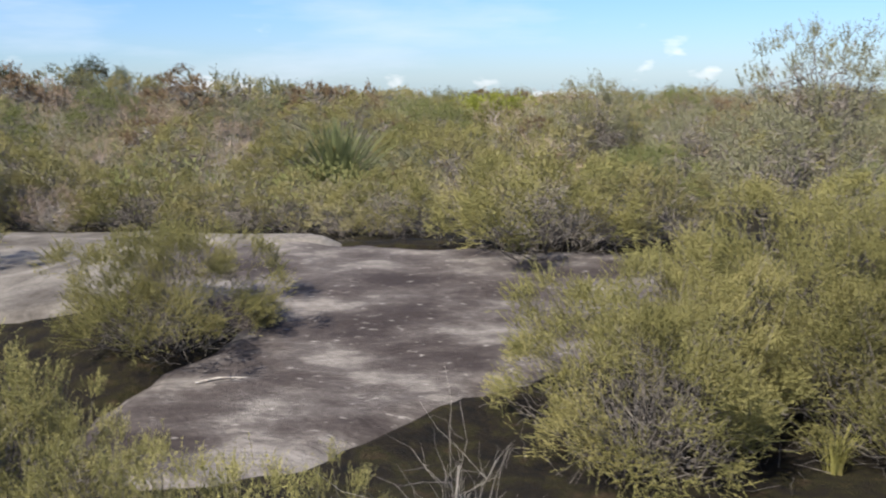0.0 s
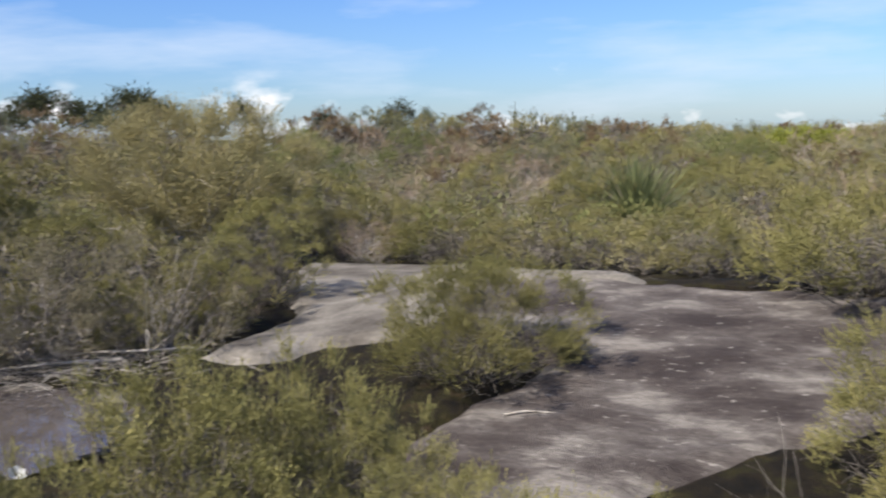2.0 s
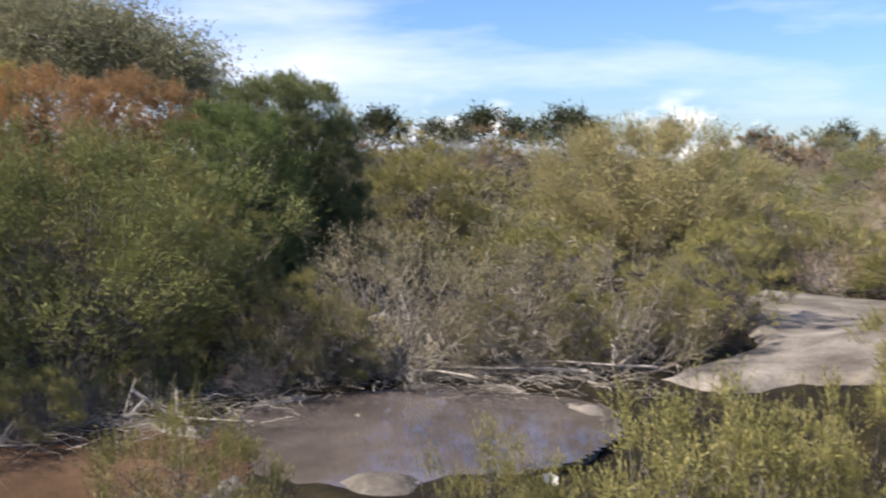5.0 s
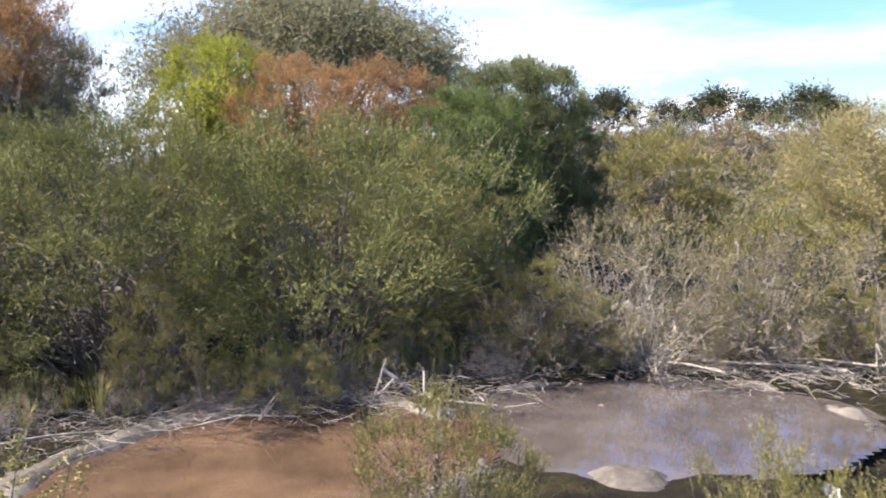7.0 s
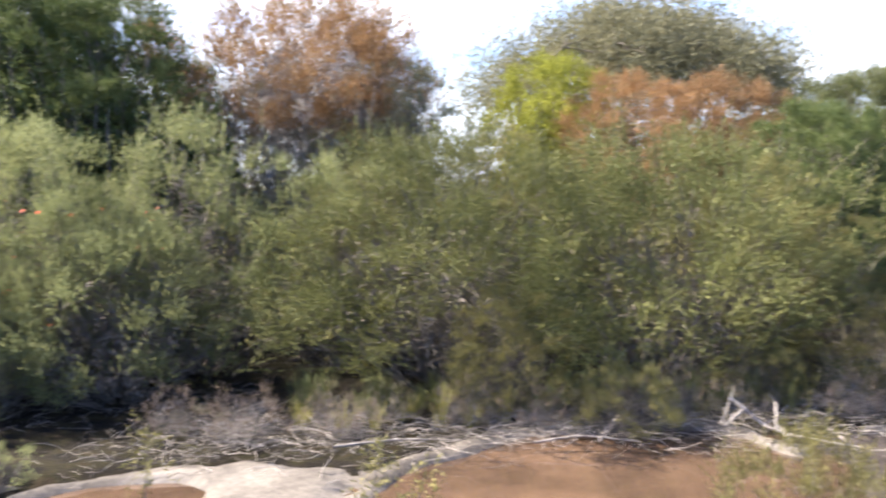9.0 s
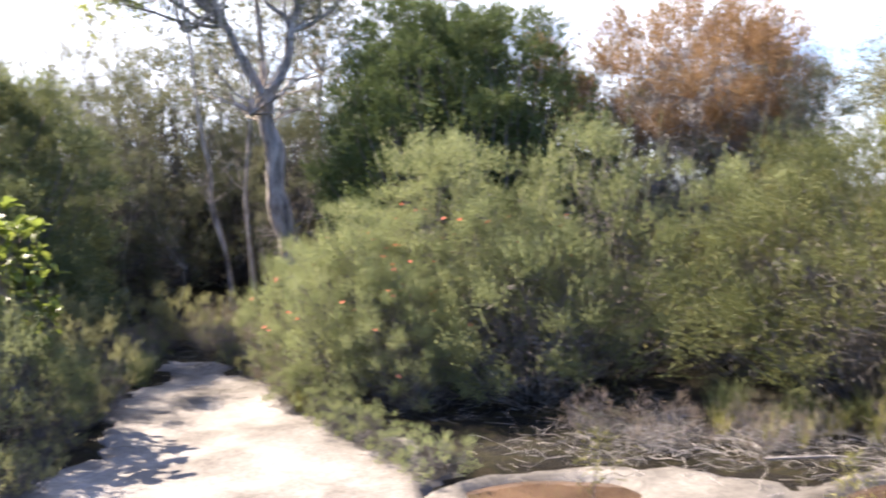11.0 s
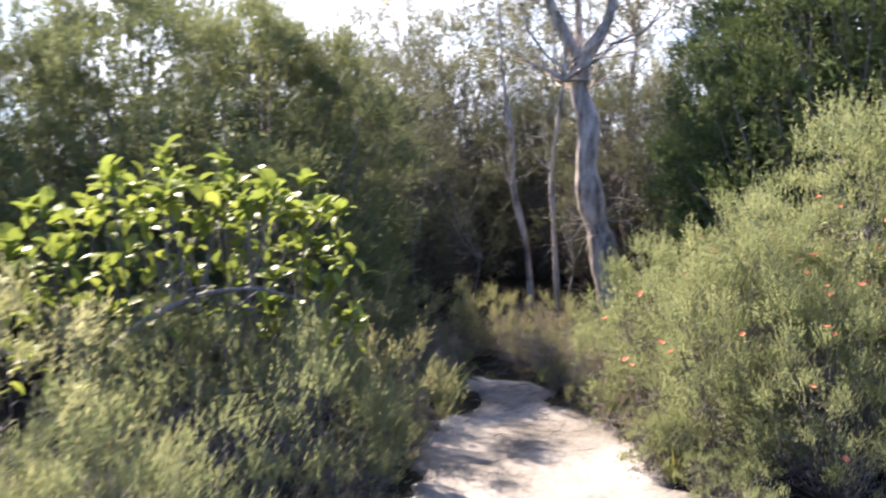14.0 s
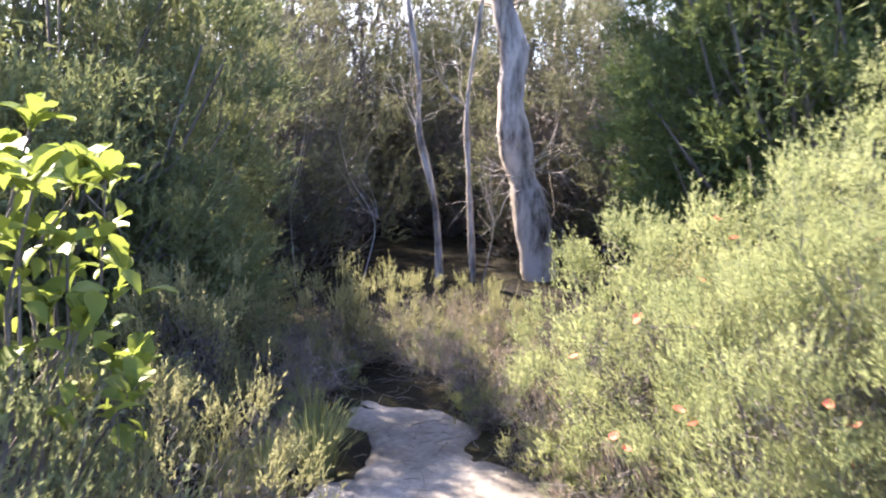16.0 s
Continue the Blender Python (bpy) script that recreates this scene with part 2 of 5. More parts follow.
WATER = (water_material("shallow red brown water", (0.05, 0.032, 0.022), (0.12, 0.075, 0.048)), water_material("shallow grey water", (0.045, 0.038, 0.036), (0.095, 0.080, 0.074)))

# ---------------------------------------------------------------- lie of the land


def ease(a, b, v):
    u = np.clip((np.asarray(v, float) - a) / (b - a), 0, 1)
    return u * u * (3 - 2 * u)


def height(x, y):
    """The ground: a slab that rises from the walker, flat wet ground beside it, land that falls away far off."""
    x, y = np.asarray(x, float), np.asarray(y, float)
    slab = np.maximum(-0.25, np.where(y < 7.4, -0.15 + 0.2 * (y - 5), 0.33 - 0.25 * np.clip((y - 7.4) / 1.2, 0, 1)))
    k = ease(-3.6, -2.0, x) * ease(2.2, 4.5, y) * (1 - ease(9, 14, y))
    far = -0.45 * ease(9, 16, y) + 0.6 * ease(10, 40, -x) * ease(5, 20, y)
    r = np.hypot(x, y)
    return k * slab + far - 0.045 * np.maximum(r - 62, 0)


def rough_field(x, y, seed, size, octaves=4):
    """Smooth random relief from turned sine waves, about -1 to 1."""
    rng = np.random.default_rng(seed)
    total = np.zeros_like(np.asarray(x, float))
    for o in range(octaves):
        for _ in range(3):
            a, ph = rng.uniform(0, 6.283, 2)
            f = 6.283 / size * 1.9 ** o * rng.uniform(0.7, 1.3)
            total += np.sin(f * (x * math.cos(a) + y * math.sin(a)) + ph) / 1.7 ** o
    return total / 4


def blobs(x, y, ovals):
    """Union of ovals (x, y, half width, half depth, turn): over 0 inside."""
    best = np.full(np.shape(x), -9.0)
    for cx, cy, rx, ry, turn in ovals:
        c, s = math.cos(radians(turn)), math.sin(radians(turn))
        u, v = ((x - cx) * c + (y - cy) * s) / rx, (-(x - cx) * s + (y - cy) * c) / ry
        best = np.maximum(best, (1 - np.sqrt(u * u + v * v)) * min(rx, ry))
    return best


def inside(x, y, outline):
    """Distance in from the edge of a closed outline: over 0 inside."""
    x, y = np.asarray(x, float), np.asarray(y, float)
    best, odd = np.full(x.shape, 9e9), np.zeros(x.shape, bool)
    for (ax, ay), (bx, by) in zip(outline, outline[1:] + outline[:1]):
        dx, dy = bx - ax, by - ay
        t = np.clip(((x - ax) * dx + (y - ay) * dy) / (dx * dx + dy * dy), 0, 1)
        best = np.minimum(best, np.hypot(x - ax - t * dx, y - ay - t * dy))
        if dy:
            odd ^= ((ay > y) != (by > y)) & (x < ax + (y - ay) * dx / dy)
    return np.where(odd, best, -best)


# plans of the two slabs
MAIN_SLAB = [(-1.95, 4.4), (-1.75, 5.05), (-1.5, 5.4), (-1.22, 5.95), (-2.1, 6.35), (-2.6, 7.45), (-1.4, 7.42), (-0.5, 7.2), (1.3, 7.05),
             (1.5, 6.2), (0.7, 5.4), (0.1, 5.1), (-0.2, 4.9), (-0.42, 4.68), (-0.75, 4.4), (-1.05, 4.1)]
PALE_SLAB = [(-3.65, 5.68), (-3.1, 5.65), (-2.9, 6.05), (-2.3, 6.25), (-2.1, 7.2), (-1.0, 7.2), (-0.85, 7.36), (-1.7, 7.7), (-2.9, 9.8), (-3.8, 9.95), (-4.9, 10.0),
             (-4.35, 8.2), (-3.75, 7.45), (-3.55, 6.9), (-3.62, 6.2)]
SHELF = [(-4.78, 1.8, 1.02, 1.38, 22), (-4.2, 3.85, 0.9, 1.15, -32), (-5.3, -0.1, 0.52, 0.85, 0), (-3.6, 3.08, 0.18, 0.12, 0)]
POOLS = [(-4.74, 1.8, 0.92, 1.28, 22), (-4.2, 3.85, 0.92, 1.15, -32), (-5.35, -0.35, 0.34, 0.46, 0)]
TRACK = [(-6.5, -1.9, 0.9, 0.6, 25), (-5.5, -2.0, 1.5, 1.15, 0), (-7.4, -2.55, 1.4, 0.66, 20), (-8.5, -3.0, 0.8, 0.28, 16), (-3.9, -1.7, 1.6, 0.9, 20), (-2.0, -1.0, 1.6, 0.8, 20)]


def grid_mesh(name, xs, ys, z, keep=None):
    nx, ny = len(xs), len(ys)
    gx, gy = np.meshgrid(xs, ys)
    verts = np.stack([gx, gy, z], -1).reshape(-1, 3)
    i = np.arange(nx * ny).reshape(ny, nx)
    faces = np.stack([i[:-1, :-1], i[:-1, 1:], i[1:, 1:], i[1:, :-1]], -1).reshape(-1, 4)
    if keep is not None:
        faces = faces[keep.reshape(-1)[faces].any(1)]
        used = np.unique(faces)
        back_to = np.zeros(nx * ny, int)
        back_to[used] = np.arange(len(used))
        verts, faces = verts[used], back_to[faces]
    return raw_mesh(name, verts, faces, True)


def raw_mesh(name, verts, faces, smooth=False):
    """A mesh from an array of corners and an array of faces with equal numbers of corners."""
    verts, faces = np.asarray(verts, np.float32), np.asarray(faces, np.int32)
    me = bpy.data.meshes.new(name)
    n = faces.shape[1]
    me.vertices.add(len(verts))
    me.vertices.foreach_set("co", verts.ravel())
    me.loops.add(faces.size)
    me.loops.foreach_set("vertex_index", faces.ravel())
    me.polygons.add(len(faces))
    me.polygons.foreach_set("loop_start", np.arange(0, faces.size, n, dtype=np.int32))
    me.polygons.foreach_set("use_smooth", np.full(len(faces), smooth))
    me.update(calc_edges=True)
    return me


def put_mesh(name, me, mat, parent=None, label=""):
    me.materials.append(mat)
    ob = new(name, me)
    ob.parent = parent
    if label:
        tagged(ob, label)
    return ob


def thing(name, label, category, group="", x=0.0, y=0.0, z=0.0):
    ob = tagged(new(name), label, category, group)
    ob.location = (x, y, z)
    ob.empty_display_size = 0.1
    return ob


def spread(edges):
    return np.unique(np.concatenate([np.arange(a, b, s) for a, b, s in edges]).round(4))


# ground: one sheet to the horizon, fine near the walk
gxs = spread([(-2400, -400, 250), (-400, -60, 20), (-60, -17, 1.5), (-17, 5, 0.12), (5, 40, 1.5), (40, 400, 20), (400, 2401, 250)])
gys = spread([(-2400, -400, 250), (-400, -60, 20), (-60, -8, 1.5), (-8, 13, 0.12), (13, 80, 1.5), (80, 400, 20), (400, 2401, 250)])
GX, GY = np.meshgrid(gxs, gys)
near = (np.hypot(GX, GY) < 90)
slabs = np.maximum.reduce([inside(GX, GY, MAIN_SLAB), inside(GX, GY, PALE_SLAB), blobs(GX, GY, SHELF), blobs(GX, GY, TRACK) - 0.03])
GZ = height(GX, GY) - 0.02 + near * 0.025 * rough_field(GX, GY, 3, 1.3) - 0.14 * ease(-0.02, 0.16, slabs)
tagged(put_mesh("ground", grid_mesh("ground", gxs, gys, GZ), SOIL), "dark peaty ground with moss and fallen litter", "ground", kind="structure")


def outcrop(name, plan, mat, label, seed, lift=0.035, ragged=0.09, dips=(), step=0.04):
    """A low stone slab: its top follows the ground, its ragged rim sinks under the soil. plan: an outline, or a list of ovals."""
    oval = len(plan[0]) > 2
    x0, x1 = (f(o[0] + k * (max(o[2:4]) if oval else 0) for o in plan) + 0.3 * k for f, k in ((min, -1), (max, 1)))
    y0, y1 = (f(o[1] + k * (max(o[2:4]) if oval else 0) for o in plan) + 0.3 * k for f, k in ((min, -1), (max, 1)))
    xs, ys = np.arange(x0, x1, step), np.arange(y0, y1, step)
    X, Y = np.meshgrid(xs, ys)
    f = blobs(X, Y, plan) if oval else inside(X, Y, plan)
    f = f + ragged * rough_field(X, Y, seed, 0.8)
    z = height(X, Y) + lift * ease(0.0, 0.10, f) + 0.018 * rough_field(X, Y, seed + 1, 1.6) * ease(0, 0.2, f) - 0.22 * (1 - ease(-0.14, 0.0, f)) - 0.02
    if dips:
        z -= 0.085 * ease(-0.02, 0.10, blobs(X, Y, dips) + 0.05 * rough_field(X, Y, seed + 2, 0.7))
    ob = put_mesh(name, grid_mesh(name, xs, ys, z, f > -0.16), mat)
    return tagged(ob, label, "rock", kind="structure")


outcrop("rock_slab_1", MAIN_SLAB, ROCK, "broad grey weathered sandstone slab with lichen stains", 11, 0.035, 0.05, (), 0.03)
outcrop("rock_slab_2", PALE_SLAB, ROCK_PALE, "pale low sandstone slab beside the heath", 21, 0.05, 0.05)
outcrop("rock_slab_3", SHELF, ROCK_PALE, "pale rock shelf with shallow rain pools", 31, 0.03, 0.09, POOLS)
outcrop("track", TRACK, SAND, "pale sandy rock track between bushes", 41, 0.016, 0.22)


def pool(cx, cy, rx, ry, turn, mat):
    xs, ys = np.arange(-1.3, 1.31, 0.05) * rx, np.arange(-1.3, 1.31, 0.05) * ry
    X, Y = np.meshgrid(xs, ys)
    me = grid_mesh("pool", xs, ys, np.zeros_like(X), (X / rx) ** 2 + (Y / ry) ** 2 < 1.12)
    ob = put_mesh("water", me, mat)
    ob.matrix_world = pose(cx, cy, -0.030 - 0.004 * (mat is WATER[1]), 0, 0, turn)
    return tagged(ob, "shallow still brown rain pool on rock", "water", kind="structure")


for k, p in enumerate(POOLS):
    pool(*p, WATER[1 if k == 1 else 0])

# ---------------------------------------------------------------- plants


def unit(v):
    return v / np.maximum(np.linalg.norm(v, axis=-1, keepdims=True), 1e-9)


def leaf_tris(rng, at, way, count, length, size, width, open_angle=0.8, jitter=0.25):
    """Leaves along sprigs: sprigs start at `at` and run along `way` for `length`; each leaf is a slim triangle."""
    n = len(at)
    s = rng.uniform(0.05, 1.0, (n, count))
    root = at[:, None] + way[:, None] * (s * length[:, None])[..., None]
    side = unit(rng.normal(size=(n, count, 3)))
    d = unit(way[:, None] * math.cos(open_angle) + side * math.sin(open_angle) + rng.normal(size=(n, count, 3)) * jitter)
    across = unit(np.cross(d, rng.normal(size=(n, count, 3))))
    ln = size * rng.uniform(0.65, 1.25, (n, count))[..., None]
    wd = width * rng.uniform(0.7, 1.2, (n, count))[..., None]
    a, b, c = root - across * wd * 0.5, root + across * wd * 0.5, root + d * ln
    return np.stack([a, b, c], 2).reshape(-1, 3)


def tri_mesh(name, corners):
    return raw_mesh(name, corners, np.arange(len(corners)).reshape(-1, 3))


def tubes(lines, sides=4):
    """Tapered round stems: each line is (points, radii)."""
    verts, faces, base = [], [], 0
    for pts, radii in lines:
        pts = np.asarray(pts, float)
        tang = unit(np.gradient(pts, axis=0))
        ref = np.array([0.31, 0.9, 0.3]) if abs(tang[0][2]) > 0.6 else np.array([0.1, 0.2, 1.0])
        u = unit(np.cross(tang, ref))
        v = np.cross(tang, u)
        ang = np.arange(sides) * 6.283185 / sides
        ring = pts[:, None] + np.asarray(radii)[:, None, None] * (np.cos(ang)[None, :, None] * u[:, None] + np.sin(ang)[None, :, None] * v[:, None])
        verts.append(ring.reshape(-1, 3))
        k = np.arange(len(pts) - 1)[:, None] * sides
        j = np.arange(sides)[None]
        f = np.stack([k + j, k + (j + 1) % sides, k + sides + (j + 1) % sides, k + sides + j], -1).reshape(-1, 4) + base
        faces.append(f)
        base += len(pts) * sides
    return np.concatenate(verts), np.concatenate(faces)


def bent(rng, a, b, n=5, sag=0.12, sway=0.05):
    """A line from a to b that bows upward on its way and wanders."""
    a, b = np.asarray(a, float), np.asarray(b, float)
    t = np.linspace(0, 1, n)[:, None]
    ln = np.linalg.norm(b - a)
    p = a + (b - a) * t
    p[:, 2] += np.sin(t[:, 0] * math.pi) * -sag * ln
    p[1:-1] += rng.normal(size=(n - 2, 3)) * sway * ln
    return p


# kind: (leaf, boughs, plumes per bough, leaves per plume, bough size, plume length, leaf size, leaf width,
#        lowest, upward, waist, stem radius, bare twigs per low bough, leafy wands)
KINDS = {
    "kunzea": ("kunzea", 84, 56, 22, 0.105, 0.080, 0.0140, 0.0036, 0.07, 0.55, 0.78, 0.0045, 4, 24),
    "kunzeabig": ("kunzeadark", 105, 64, 18, 0.100, 0.110, 0.0125, 0.0032, 0.13, 0.55, 0.70, 0.005, 0, 110),
    "lowheath": ("kunzea", 36, 27, 24, 0.090, 0.140, 0.0180, 0.0048, 0.06, 1.30, 0.60, 0.006, 3, 55),
    "olive": ("olive", 50, 44, 16, 0.110, 0.085, 0.0170, 0.0048, 0.06, 0.70, 0.75, 0.006, 4, 12),
    "greyolive": ("greyolive", 64, 40, 15, 0.095, 0.110, 0.0170, 0.0046, 0.14, 1.00, 0.65, 0.007, 4, 30),
    "greytall": ("greyolive", 70, 36, 14, 0.080, 0.130, 0.0170, 0.0046, 0.20, 1.50, 0.60, 0.008, 5, 0),
    "darkgreen": ("dark", 140, 50, 14, 0.100, 0.075, 0.0170, 0.0048, 0.10, 0.90, 0.90, 0.008, 0, 0),
    "dome": ("dome", 190, 50, 14, 0.090, 0.065, 0.0145, 0.0040, 0.08, 1.00, 0.95, 0.006, 1, 0),
    "feather": ("feather", 110, 60, 16, 0.070, 0.130, 0.0160, 0.0034, 0.20, 1.40, 0.50, 0.005, 6, 20),
    "orange": ("orange", 80, 52, 14, 0.095, 0.110, 0.0180, 0.0046, 0.42, 1.10, 0.90, 0.004, 0, 0),
    "orangetall": ("orange", 110, 44, 14, 0.075, 0.130, 0.0150, 0.0038, 0.50, 1.50, 0.60, 0.005, 10, 30),
    "brown": ("rust", 50, 42, 14, 0.110, 0.090, 0.0200, 0.0060, 0.08, 0.80, 0.85, 0.006, 0, 0),
    "yellow": ("yellow", 80, 52, 14, 0.095, 0.100, 0.0190, 0.0055, 0.42, 0.80, 0.90, 0.006, 0, 0),
    "palebush": ("pale", 34, 26, 14, 0.110, 0.120, 0.0240, 0.0080, 0.10, 0.60, 0.65, 0.008, 5, 0),
    "scrub": ("scrub", 54, 26, 12, 0.090, 0.130, 0.0170, 0.0046, 0.03, 0.80, 0.75, 0.005, 16, 20),
    "trackheath": ("trackgreen", 36, 27, 24, 0.090, 0.140, 0.0190, 0.0050, 0.06, 1.30, 0.60, 0.006, 3, 55),
    "deadbush": ("dead", 44, 16, 7, 0.085, 0.170, 0.0550, 0.0032, 0.05, 1.20, 0.55, 0.006, 14, 0),
    "flowering": ("flowering", 66, 48, 16, 0.095, 0.110, 0.0150, 0.0044, 0.06, 1.00, 0.78, 0.005, 4, 100),
    "thicket": ("thicket", 84, 40, 14, 0.085, 0.120, 0.0170, 0.0046, 0.10, 1.10, 0.75, 0.008, 8, 20),
}
ROUND = {"dome": 3.4, "darkgreen": 3.2, "orange": 2.8, "yellow": 2.8, "feather": 2.6}      # how full the shoulders are
LABELS = {
    "kunzea": ("shrub", "rounded green shrub with fine heath leaves", "shrub"),
    "kunzeabig": ("spreading_shrub", "tall spreading shrub with feathery green foliage", "shrub"),
    "lowheath": ("heath_shrub", "low upright heath shrub with small green leaves", "shrub"),
    "trackheath": ("heath_shrub", "low grey green heath shrub with upright shoots", "shrub"),
    "olive": ("shrub", "low olive green heath shrub with fine leaves", "shrub"),
    "greyolive": ("shrub", "grey olive twiggy shrub in open heath", "shrub"),
    "greytall": ("tall_shrub", "tall sparse grey shrub with upright twigs", "shrub"),
    "darkgreen": ("dense_shrub", "dense dark green tall needle shrub", "shrub"),
    "dome": ("dome_shrub", "large dark green dome-shaped needle shrub", "shrub"),
    "feather": ("rounded_shrub", "rounded feathery tan green shrub", "shrub"),
    "orange": ("rusty_shrub", "rusty orange brown shrub in the heath", "shrub"),
    "orangetall": ("rusty_tall_shrub", "tall shrub with rusty orange top and bare stems", "shrub"),
    "brown": ("brown_shrub", "small reddish brown shrub far off", "shrub"),
    "yellow": ("bright_shrub", "bright yellow green leafy shrub", "shrub"),
    "palebush": ("pale_shrub", "small shrub with pale cream green leaves", "shrub"),
    "scrub": ("scrub_bush", "half-bare grey scrub bush with tangled twigs", "shrub"),
    "deadbush": ("dead_bush", "dead bleached bush of bare grey twigs", "shrub"),
    "flowering": ("flowering_shrub", "green and straw coloured shrub with small leaves", "shrub"),
    "thicket": ("thicket_shrub", "dull grey green shrub of a dark thicket", "shrub"),
}
MADE = {}


def shrub_meshes(kind, seed, share, tall):
    """Foliage and branches of a shrub one metre wide and `tall` metres high: stems fan out from one foot to rounded boughs,
    each a bunch of leafy plumes, over a shaded inside. share: how many of the leaves are built; fewer are larger."""
    leaf, n_b, n_p, n_l, b_size, p_len, l_size, l_wid, low, upward, waist, stem_r, bare, wands = KINDS[kind]
    rng = np.random.default_rng(seed)
    grow = share ** -0.34
    n_b = max(24, int(n_b * share ** 0.3 * (0.40 + 0.70 * tall)))
    n_p, n_l = max(9, int(n_p * share ** 0.4)), max(6, int(n_l * share ** 0.3))
    k = np.arange(n_b)
    rise = np.clip((k + 0.5) / n_b + rng.normal(size=n_b) * 0.03, 0.01, 0.99) ** 0.95
    az = k * 2.39996 + rng.normal(size=n_b) * 0.35
    smooth = kind in ROUND
    lobes = 1 + (0.06 if smooth else 0.14) * np.sin(3 * az + rng.uniform(0, 6)) + 0.08 * np.sin(5 * az + 8 * rise + rng.uniform(0, 6)) + rng.normal(size=n_b) * (0.03 if smooth else 0.08)
    power = ROUND.get(kind, 2.2)
    level = np.sqrt(1 - rise ** 2)
    bulge = (level ** power + rise ** power) ** (-1 / power)
    up = rise * bulge
    wide = 0.5 * level * bulge * (waist + (1 - waist) * ease(0, 0.45, up)) * lobes
    top = tall * (0.94 - low)
    ray = np.stack([np.cos(az) * wide, np.sin(az) * wide, top * up * (0.70 + 0.30 * lobes)], -1)
    out_way = unit(ray * np.array([1, 1, 0.9 / max(tall, 0.5)]) + np.array([0, 0, 0.12 * upward]))
    r_b = b_size * rng.uniform(0.7, 1.35, n_b)
    deep = 1 - (0.12 if smooth else 0.36) * rng.uniform(0, 1, n_b) ** 2
    c = ray * 1.04 * deep[:, None] + np.array([0, 0, low * tall]) - out_way * (r_b * 0.55)[:, None]
    c[:, 2] = np.maximum(c[:, 2], 0.06)
    # plumes: bunched on the outer side of each bough
    n = n_b * n_p
    o = np.repeat(out_way, n_p, 0)
    way = unit(o * 0.75 + rng.normal(size=(n, 3)) * 0.45 + np.array([0, 0, 0.50 * upward]))
    spot = unit(o * 0.9 + rng.normal(size=(n, 3)) * 0.62 + np.array([0, 0, 0.35])) * (np.repeat(r_b, n_p) * rng.uniform(0.3, 1.0, n) ** 0.45)[:, None]
    at = np.repeat(c, n_p, 0) + spot * np.array([1, 1, 0.8])
    at[:, 2] = np.maximum(at[:, 2], rng.uniform(0.02, 0.09, n))
    ln = p_len * rng.uniform(0.5, 1.2, n)
    tri = [leaf_tris(rng, at, way, n_l, ln, l_size * 0.90 * grow, l_wid * 0.86 * grow, 0.55, 0.16)]
    # the shaded inside: old leaves in the large round kinds, dead twigs in the others
    m = n_b * (48 if smooth else 4 if kind in ("scrub", "deadbush") else 16)
    q = rng.integers(0, n_b, m)
    deep_at = (c[q] - np.array([0, 0, low * tall])) * rng.uniform(0.30, 0.90, m)[:, None] + np.array([0, 0, low * tall]) + rng.normal(size=(m, 3)) * b_size * 0.4
    deep_at[:, 2] = np.maximum(deep_at[:, 2], 0.05)
    deep_way = unit(rng.normal(size=(m, 3)) + np.array([0, 0, 0.6]))
    old = np.zeros((0, 3))
    if smooth:
        tri.append(leaf_tris(rng, deep_at, deep_way, 4, np.full(m, p_len * 0.7), l_size * grow * 1.5, l_wid * grow * 1.9, 0.9))
    else:
        old = leaf_tris(rng, deep_at, deep_way, 3, np.full(m, p_len * 0.7), l_size * grow * 2.2, l_wid * grow * 0.95, 0.9).reshape(-1, 3, 3)
        half = (old[:, 1] - old[:, 0]) * 0.25
        old = np.stack([old[:, 0], old[:, 1], old[:, 2] + half, old[:, 2] - half], 1)
        old = old[old[:, :, 2].min(1) > 0.004].reshape(-1, 3)
    # stems
    lines = []
    for k in range(n_b):
        a = rng.uniform(0, 6.283)
        root = np.array([math.cos(a) * 0.03 + c[k, 0] * 0.10, math.sin(a) * 0.03 + c[k, 1] * 0.10, -0.03])
        p = bent(rng, root, c[k], 5, 0.10 if up[k] < 0.6 else 0.02, 0.04)
        r = stem_r * rng.uniform(0.6, 1.2)
        lines.append((p, np.linspace(r, r * 0.35, 5)))
        count = bare if up[k] < 0.45 else bare // 4
        for _ in range(count if share > 0.5 else (count + 1) // 2):
            q = p[rng.integers(1, 5)]
            e = q + unit(out_way[k] * np.array([1, 1, 0.3]) + rng.normal(size=3) * 0.75) * rng.uniform(0.07, 0.22)
            e[2] = max(e[2], 0.01)
            lines.append((bent(rng, q, e, 4, 0.0, 0.09), np.linspace(stem_r * 0.38, stem_r * 0.12, 4)))
    # leafy wands that stand out past the outline
    wands = int(wands * share) if share >= 0.3 else 0
    if wands:
        pick = np.flatnonzero(up > 0.3)
        pick = pick[rng.integers(0, len(pick), wands)]
        at = c[pick] + rng.normal(size=(wands, 3)) * b_size * 0.6
        way = unit(out_way[pick] * 0.8 + rng.normal(size=(wands, 3)) * 0.22 + np.array([0, 0, 0.35 + 0.3 * upward]))
        ln = rng.uniform(0.12, 0.24, wands)
        tri.append(leaf_tris(rng, at, way, 34, ln, l_size * 0.9 * grow, l_wid * grow, 0.6, 0.12))
        lines += [(np.stack([a, a + w * q * 0.5, a + w * q]), (stem_r * 0.3, stem_r * 0.2, stem_r * 0.1)) for a, w, q in zip(at, way, ln)]
    tri = np.concatenate(tri).reshape(-1, 3, 3)
    tri = tri[tri[:, :, 2].min(1) > 0.004].reshape(-1, 3)
    v, f = tubes(lines, 3)
    v, f = np.concatenate([v, old]), np.concatenate([f, np.arange(len(old), dtype=int).reshape(-1, 4) + len(v)])
